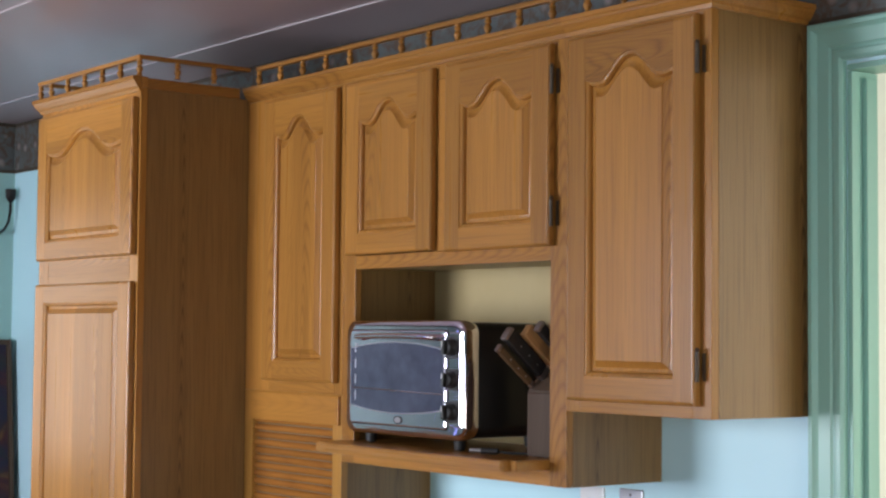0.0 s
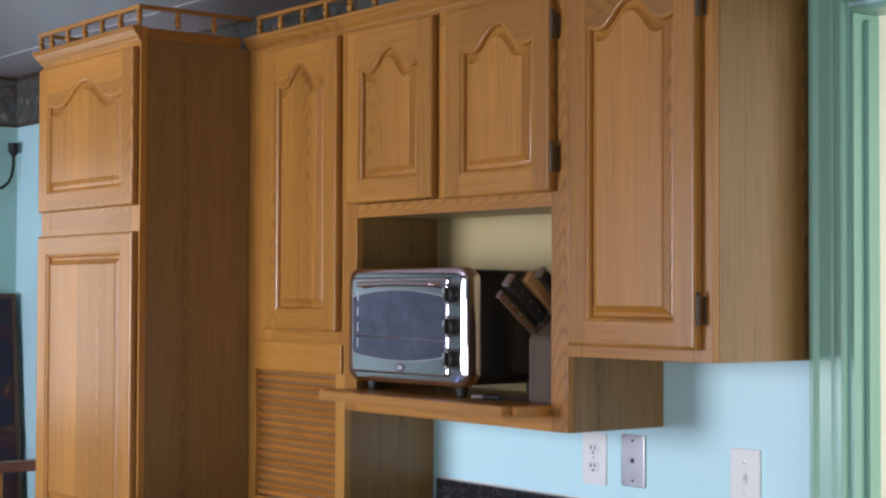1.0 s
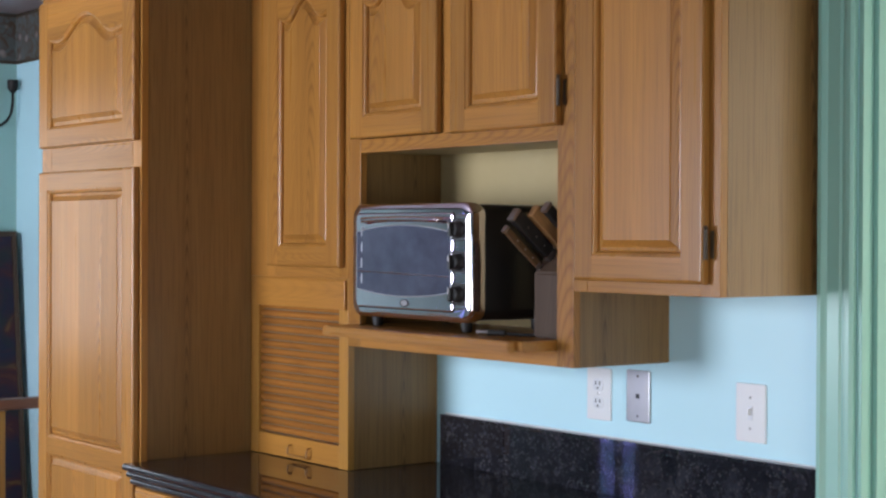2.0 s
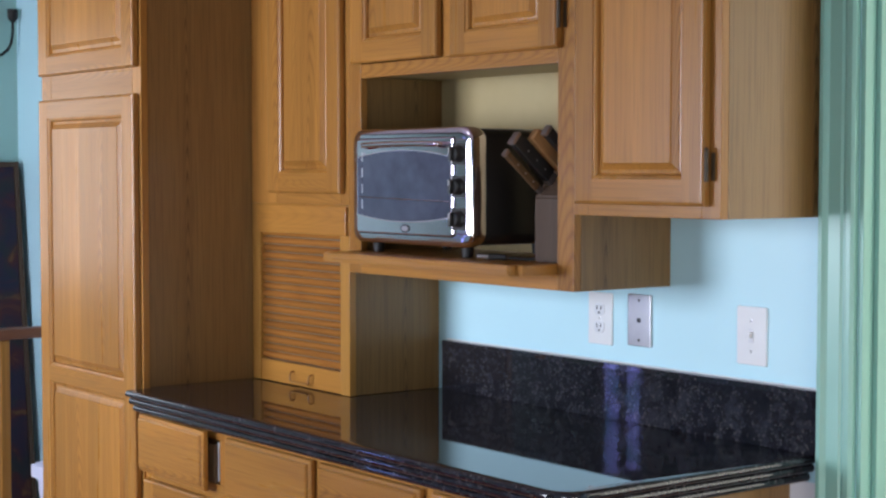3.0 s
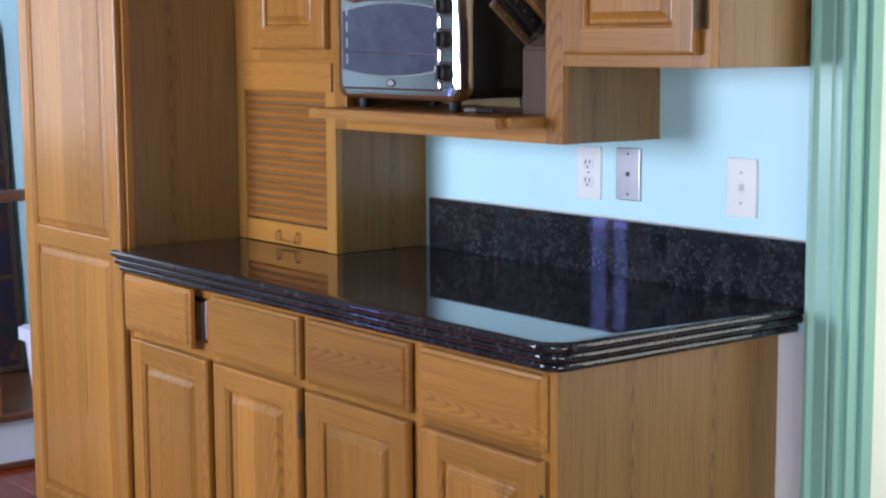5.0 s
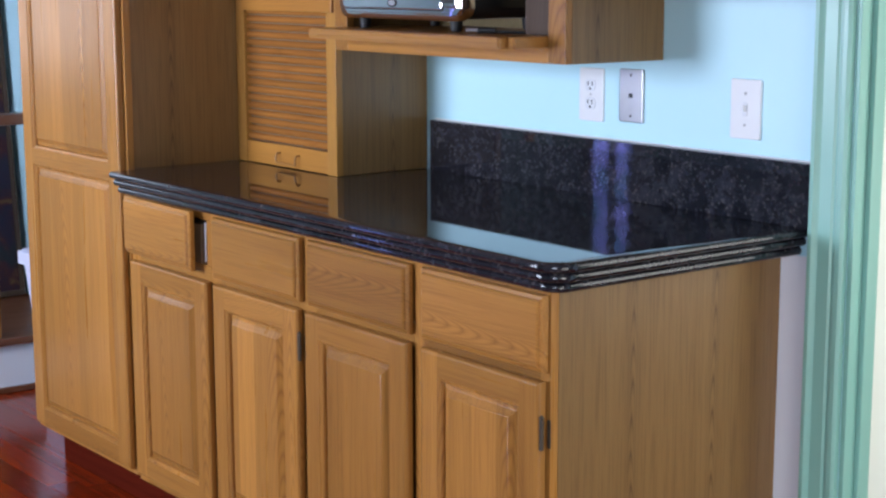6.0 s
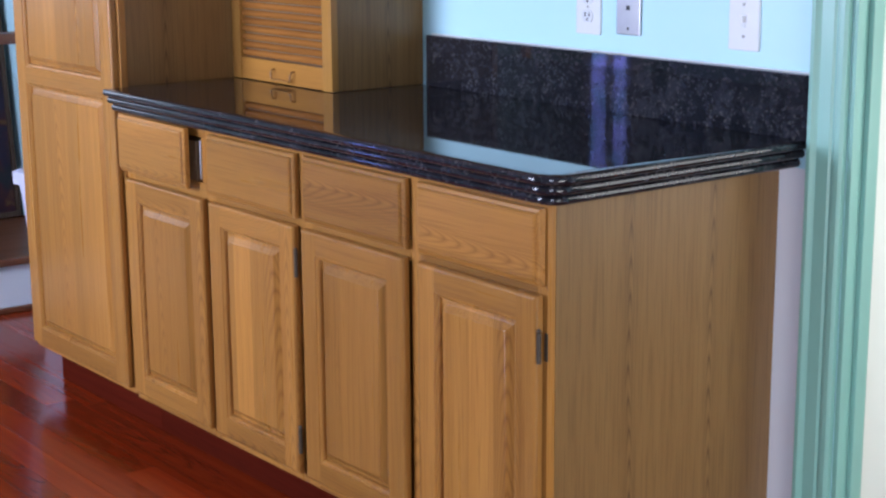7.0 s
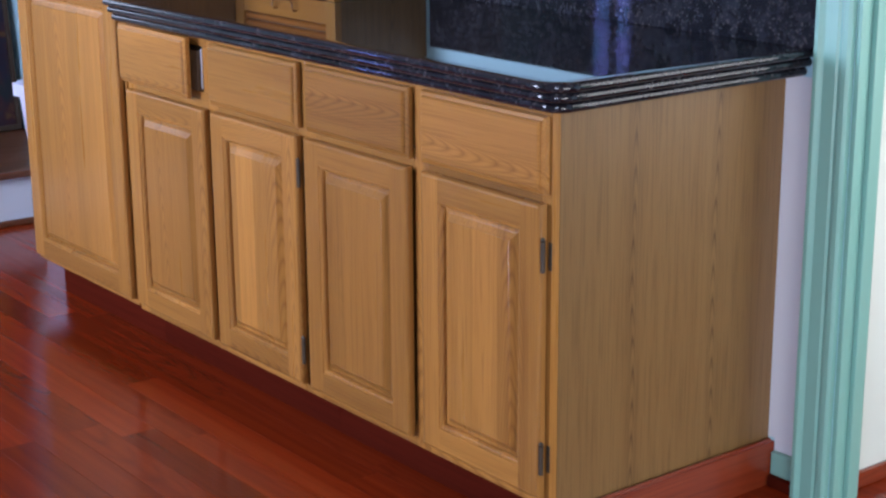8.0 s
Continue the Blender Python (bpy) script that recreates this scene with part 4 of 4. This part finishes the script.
hp += [(DX1 - 0.037, OF - 0.024, hz), (DX1 - 0.034, OF - 0.005, hz - 0.003)]
part("handle", tube(hp, 0.0065, 12), chrome, door, "chrome bar handle")
# oval maker's plate as plain rings
ov = [(-0.868 + 0.017 * math.cos(a * math.pi / 10), OZ0 + 0.036 + 0.0095 * math.sin(a * math.pi / 10)) for a in range(20)]
part("badge", extrude_xz(ov, OF - 0.0066, OF - 0.0048, 0.001), black_plastic, door)
part("badge_rim", extrude_xz([(-0.868 + (x + 0.868) * 0.72, OZ0 + 0.036 + (z - OZ0 - 0.036) * 0.66) for x, z in ov], OF - 0.0074, OF - 0.0064), steel_plate, door)
ctl = part("control_panel", extrude_xz(rounded_rect(DX1 + 0.006, OX1 - 0.006, OZ0 + 0.028, OZ1 - 0.026, 0.008), OF - 0.003, OF + 0.0004, 0.0025), chrome, oven)
for i in range(3):
    zc = OZ0 + 0.062 + 0.0715 * i
    kx = OX0 + 0.925 * (OX1 - OX0)
    bm = lathe([(0.0195, 0), (0.0195, 0.004), (0.0175, 0.006), (0.0165, 0.016), (0.0145, 0.018)], 0, 0, 20)
    bmesh.ops.rotate(bm, verts=bm.verts, cent=(0, 0, 0), matrix=Matrix.Rotation(radians(90), 3, "X"))
    bmesh.ops.translate(bm, verts=bm.verts, vec=(kx, OF - 0.0058, zc))
    waist = [(kx + sx * (0.0205 - 0.005 * math.cos(math.pi * (i / 4 - 1))), zc + sz * 0.0245 * (i / 4 - 1)) for sx, sz in ((1, 1), (-1, -1)) for i in range(9)]
    part("knob_plate", extrude_xz(waist, OF - 0.0055, OF - 0.0032), black_plastic, ctl)
    k = part("knob", bm, black_plastic, oven, "black control knob")
    part("grip", box(kx - 0.004, kx + 0.004, OF - 0.034, OF - 0.0255, zc - 0.016, zc + 0.016, 0.002), black_plastic, k)
    part("pointer", box(kx - 0.0008, kx + 0.0008, OF - 0.0348, OF - 0.0338, zc + 0.002, zc + 0.014), white_plastic, k)
for x, y in ((OX0 + 0.05, OF + 0.04), (OX1 - 0.06, OF + 0.04), (OX0 + 0.05, -0.07), (OX1 - 0.06, -0.07)):
    part("foot", lathe([(0.009, SHELF + 0.0005), (0.012, SHELF + 0.003), (0.015, OZ0 + 0.002)], x, y, 12), black_plastic, oven)

# ---- knife block with knives ----
KX0, KX1 = -0.488, -0.398
bm = bmesh.new()
prof = [(-0.258, 0.0), (-0.14, 0.0), (-0.122, 0.15), (-0.18, 0.222), (-0.258, 0.138)]
ends = [[bm.verts.new((x, y, SHELF + 0.0005 + z)) for y, z in prof] for x in (KX0, KX1)]
bm.faces.new(ends[0])
bm.faces.new(list(reversed(ends[1])))
for i in range(len(prof)):
    k = (i + 1) % len(prof)
    bm.faces.new((ends[0][i], ends[0][k], ends[1][k], ends[1][i]))
bmesh.ops.recalc_face_normals(bm, faces=bm.faces)
bmesh.ops.bevel(bm, geom=list(bm.edges), offset=0.004, segments=2, affect="EDGES")
solid("knife_block", bm, block_wood_shaded, "brown wooden knife block holding several knives", "knife block", place=(-0.44, -0.2, SHELF))


def knife(base, size, mat, label, cap=True):
    """A knife in the block's slanted face: its handle points up and to the front."""
    k = thing("kitchen_knife", (0, 0, 0), label, "knife", "knives in the block")
    ln, w, t = size
    part("grip", box(-w / 2, w / 2, -t / 2, t / 2, 0.012, ln, 0.004), mat, k)
    part("bolster", box(-w / 2 + 0.001, w / 2 - 0.001, -t / 2 + 0.001, t / 2 - 0.001, -0.004, 0.0115, 0.002), steel_plate, k)
    part("blade", box(-0.001, 0.001, -t / 2 + 0.002, t / 2 - 0.002, -0.07, -0.0045), steel_plate, k)
    if cap:
        part("end_cap", box(-w / 2 - 0.0005, w / 2 + 0.0005, -t / 2 - 0.0005, t / 2 + 0.0005, ln - 0.003, ln + 0.005, 0.002), steel_plate, k)
        for i in range(3):
            z = ln * (0.25 + 0.22 * i)
            part("rivet", box(-w / 2 - 0.0008, w / 2 + 0.0008, -0.0018, 0.0018, z, z + 0.0036, 0.0006), steel_plate, k)
    k.matrix_world = Matrix.Translation(base) @ pose(0, 0, 0, 50, 0, 0)
    return k


knife((-0.479, -0.247, 1.426), (0.125, 0.011, 0.016), slim_wood, "knife with a slim brown handle and steel end")
knife((-0.466, -0.227, 1.45), (0.135, 0.018, 0.03), black_plastic, "chef's knife with a thick black handle and steel end")
knife((-0.444, -0.207, 1.47), (0.12, 0.02, 0.03), handle_wood, "knife with a broad tan wooden handle", False)
knife((-0.42, -0.197, 1.482), (0.11, 0.016, 0.024), black_plastic, "knife with a black handle and steel end")

# ---- cord and plug on the board ----
cord = thing("power_cord", (-0.58, -0.27, SHELF), "black power cord with a metal tipped plug lying on the board", "cord")
cz = SHELF + 0.005
part("lead", tube([(-0.565, -0.272, cz), (-0.54, -0.26, cz - 0.001), (-0.5, -0.235, cz - 0.0015), (-0.46, -0.22, cz - 0.0015), (-0.42, -0.2, cz - 0.0015)], 0.0032, 8), black_plastic, cord)
pl = part("plug", tube([(-0.597, -0.292, cz + 0.002), (-0.58, -0.282, cz + 0.002), (-0.564, -0.272, cz + 0.001)], 0.0068, 10), black_plastic, cord)
part("tip", tube([(-0.62, -0.306, cz + 0.002), (-0.6065, -0.298, cz + 0.002), (-0.5975, -0.2925, cz + 0.002)], 0.0056, 10), steel_plate, pl, "bright metal tip")


# ---- wall plates ----
def plate(name, x0, x1, z0, z1, mat, label, category):
    p = thing(name, ((x0 + x1) / 2, 0, z0), label, category)
    part("cover", extrude_xz(rounded_rect(x0, x1, z0, z1, 0.004, 3), -0.006, -0.0005, 0.0025), mat, p)
    return p


def screw(owner, x, z, mat=steel_plate):
    bm = lathe([(0.0032, 0), (0.0032, 0.001), (0.002, 0.0016)], 0, 0, 10)
    bmesh.ops.rotate(bm, verts=bm.verts, cent=(0, 0, 0), matrix=Matrix.Rotation(radians(90), 3, "X"))
    bmesh.ops.translate(bm, verts=bm.verts, vec=(x, -0.0058, z))
    part("screw", bm, mat, owner)


sock = plate("wall_outlet", -0.592, -0.515, 1.078, 1.196, white_plastic, "white double power outlet on the aqua wall", "outlet")
for zc in (1.118, 1.158):
    face = part("socket_face", extrude_xz([(-0.5535 + 0.0165 * math.cos(a * math.pi / 12), zc + max(-0.0135, min(0.0135, 0.0165 * math.sin(a * math.pi / 12)))) for a in range(24)], -0.0085, -0.0055, 0.0008), white_paint, sock)
    for dx in (-0.0065, 0.0065):
        part("slot", box(-0.5535 + dx - 0.0016, -0.5535 + dx + 0.0016, -0.0089, -0.0083, zc - 0.001, zc + 0.008), black_plastic, face)
    part("earth_hole", box(-0.556, -0.551, -0.0089, -0.0083, zc - 0.010, zc - 0.005, 0.0002), black_plastic, face)
screw(sock, -0.5535, 1.138)
jack = plate("phone_jack_plate", -0.464, -0.392, 1.084, 1.199, steel_plate, "brushed metal jack plate with three screws", "wall plate")
part("jack_hole", box(-0.4335, -0.4225, -0.0072, -0.0058, 1.137, 1.147, 0.0005), black_plastic, jack)
for z in (1.098, 1.186):
    screw(jack, -0.428, z, bronze)
sw = plate("light_switch", -0.142, -0.063, 1.074, 1.194, white_plastic, "white toggle light switch on the aqua wall", "light switch")
part("toggle_slot", box(-0.1085, -0.0965, -0.0076, -0.0058, 1.120, 1.148, 0.0008), white_paint, sw)
part("toggle", extrude_xz([(-0.106, 1.13), (-0.099, 1.13), (-0.099, 1.143), (-0.106, 1.143)], -0.017, -0.0078, 0.002), white_plastic, sw)
for z in (1.1025, 1.1655):
    screw(sw, -0.1025, z)


# ---- raised landing with handrail, picture, bin and bracket ----
LAND = -3.02
bm = box(WEST + 0.001, LAND, -2.2, -0.002, 0.001, 0.165)
solid("landing", bm, white_paint, "low raised landing with a white painted riser", "landing", "structure", False)
solid("landing_tread", box(WEST + 0.001, LAND + 0.022, -2.2, -0.002, 0.1655, 0.19, 0.005), rail_wood, "brown wooden tread on the landing", "tread", "structure")
solid("baseboard_landing", box(LAND + 0.001, LAND + 0.014, -2.2, -0.002, 0.001, 0.022, 0.005), rail_wood, "thin brown shoe moulding under the riser", "baseboard", "structure")
rail = thing("stair_railing", (LAND, -1.2, 0.19), "brown handrail on square oak balusters at the landing", "railing")
part("handrail", box(LAND - 0.05, LAND + 0.01, -2.2, -0.003, 0.905, 0.943, 0.01), rail_wood, rail, "dark brown handrail")
for i in range(6):
    y = -0.402 - 0.32 * i
    part("baluster", box(LAND - 0.036, LAND - 0.004, y - 0.016, y + 0.016, 0.1905, 0.9045, 0.003), oak_v, rail)

pic = thing("canvas_painting", (-3.3, -0.45, 0.19), "tall dark abstract painting leaning against the wall on the landing", "painting")
lean = math.atan2(0.14, 1.3)
bm = box(0, 0.03, -0.44, 0.44, 0, 1.315, 0.002)
canvas = part("canvas", bm, canvas_paint, pic)
canvas.data.transform(Matrix.Translation(pic.location))
for z0, z1, y0, y1 in ((0, 0.02, -0.46, 0.46), (1.295, 1.315, -0.46, 0.46), (0.0205, 1.2945, -0.46, -0.4405), (0.0205, 1.2945, 0.4405, 0.46)):
    fr = part("frame", box(-0.004, 0.034, y0, y1, z0, z1, 0.002), block_wood_shaded, pic, "thin dark frame")
    fr.data.transform(Matrix.Translation(pic.location))
pic.matrix_world = Matrix.Translation((-3.69, -0.485, 0.192)) @ Matrix.Rotation(-lean, 4, "Y")

can = thing("waste_bin", (-2.62, -0.30, 0), "white plastic waste bin with a thick rim", "bin")
def rect_loop(cx, cy, hx, hy, z):
    return [(cx - hx, cy - hy, z), (cx + hx, cy - hy, z), (cx + hx, cy + hy, z), (cx - hx, cy + hy, z)]


def bin_wall(levels):
    bm = bmesh.new()
    rows = [[bm.verts.new(p) for p in rect_loop(-2.62, -0.30, hx, hy, z)] for hx, hy, z in levels]
    for a, b in zip(rows, rows[1:]):
        for i in range(4):
            bm.faces.new((a[i], a[(i + 1) % 4], b[(i + 1) % 4], b[i]))
    bm.faces.new(rows[0])
    bm.faces.new(rows[-1])
    up = [e for e in bm.edges if abs(e.verts[0].co.z - e.verts[1].co.z) > 0.001]
    bmesh.ops.bevel(bm, geom=up, offset=0.02, segments=3, affect="EDGES")
    return bm


part("bucket", bin_wall([(0.10, 0.075, 0.001), (0.145, 0.115, 0.50), (0.142, 0.112, 0.50), (0.098, 0.073, 0.008)]), can_plastic, can)
part("rim", bin_wall([(0.147, 0.117, 0.488), (0.158, 0.128, 0.49), (0.158, 0.128, 0.532), (0.147, 0.117, 0.535)]), can_plastic, can)

brk = thing("wall_bracket", (WEST, -0.02, 1.9), "black iron wall bracket with a small cup", "bracket")
bx = WEST + 0.045
part("cup", lathe([(0.008, 2.035), (0.016, 2.045), (0.02, 2.055), (0.021, 2.085), (0.017, 2.085)], bx, 0.0 - 0.034, 12), iron, brk)
part("arm", tube([(bx, -0.034, 2.036), (bx, -0.034, 2.0), (bx, -0.04, 1.96), (bx, -0.055, 1.93), (bx, -0.08, 1.91), (bx - 0.01, -0.12, 1.905), (bx - 0.025, -0.16, 1.92), (WEST + 0.01, -0.18, 1.93)], 0.006, 8), iron, brk)
part("back_plate", box(WEST + 0.0005, WEST + 0.009, -0.21, -0.15, 1.85, 2.0, 0.003), iron, brk)

# ---- floor of red-brown planks ----
floor = solid("floor", box(WEST - 0.1, EAST + 0.1, SOUTH - 0.1, 2.5, -0.08, -0.012), shadow_inside, "glossy red-brown wooden plank floor", "floor", "structure", False)
PW = 0.083
rng = random.Random(5)
plank_meshes = {}


def plank_mesh(length):
    if length not in plank_meshes:
        bm = box(0.0002, length - 0.0002, 0.0002, PW - 0.0002, -0.0115, 0.0, 0.0006)
        plank_meshes[length] = finish("plank", bm, plank_mat, Vector((0, 0, 0)), False)
    return plank_meshes[length]


near, rest = [], []
y = SOUTH
while y < 2.4:
    x = WEST - 0.08 - rng.random() * 0.8
    while x < EAST:
        ln = rng.choice((0.6, 0.85, 1.1, 1.35))
        short = min(ln, EAST + 0.05 - x)
        if y > 0.0:
            short = min(ln, 1.45 - x)
        if x + short > WEST and short > 0.02 and (y < 0.0 or x > -0.9):
            plain = short == ln
            (near if plain and -2.6 < y < -0.45 and x + ln > -3.2 and x < 0.6 else rest).append((x, y, short))
        x += ln
    y += PW
for x, y, ln in near:
    ob = new("plank", plank_mesh(ln))
    ob.location = (x, y, 0)
    ob.parent = floor
bm = bmesh.new()
for x, y, ln in rest:
    box(x + 0.0002, x + ln - 0.0002, y + 0.0002, y + PW - 0.0002, -0.0115, 0.0, bm=bm)
tagged(part("planking", bm, plank_mat, floor, "", False), kind="stuff")
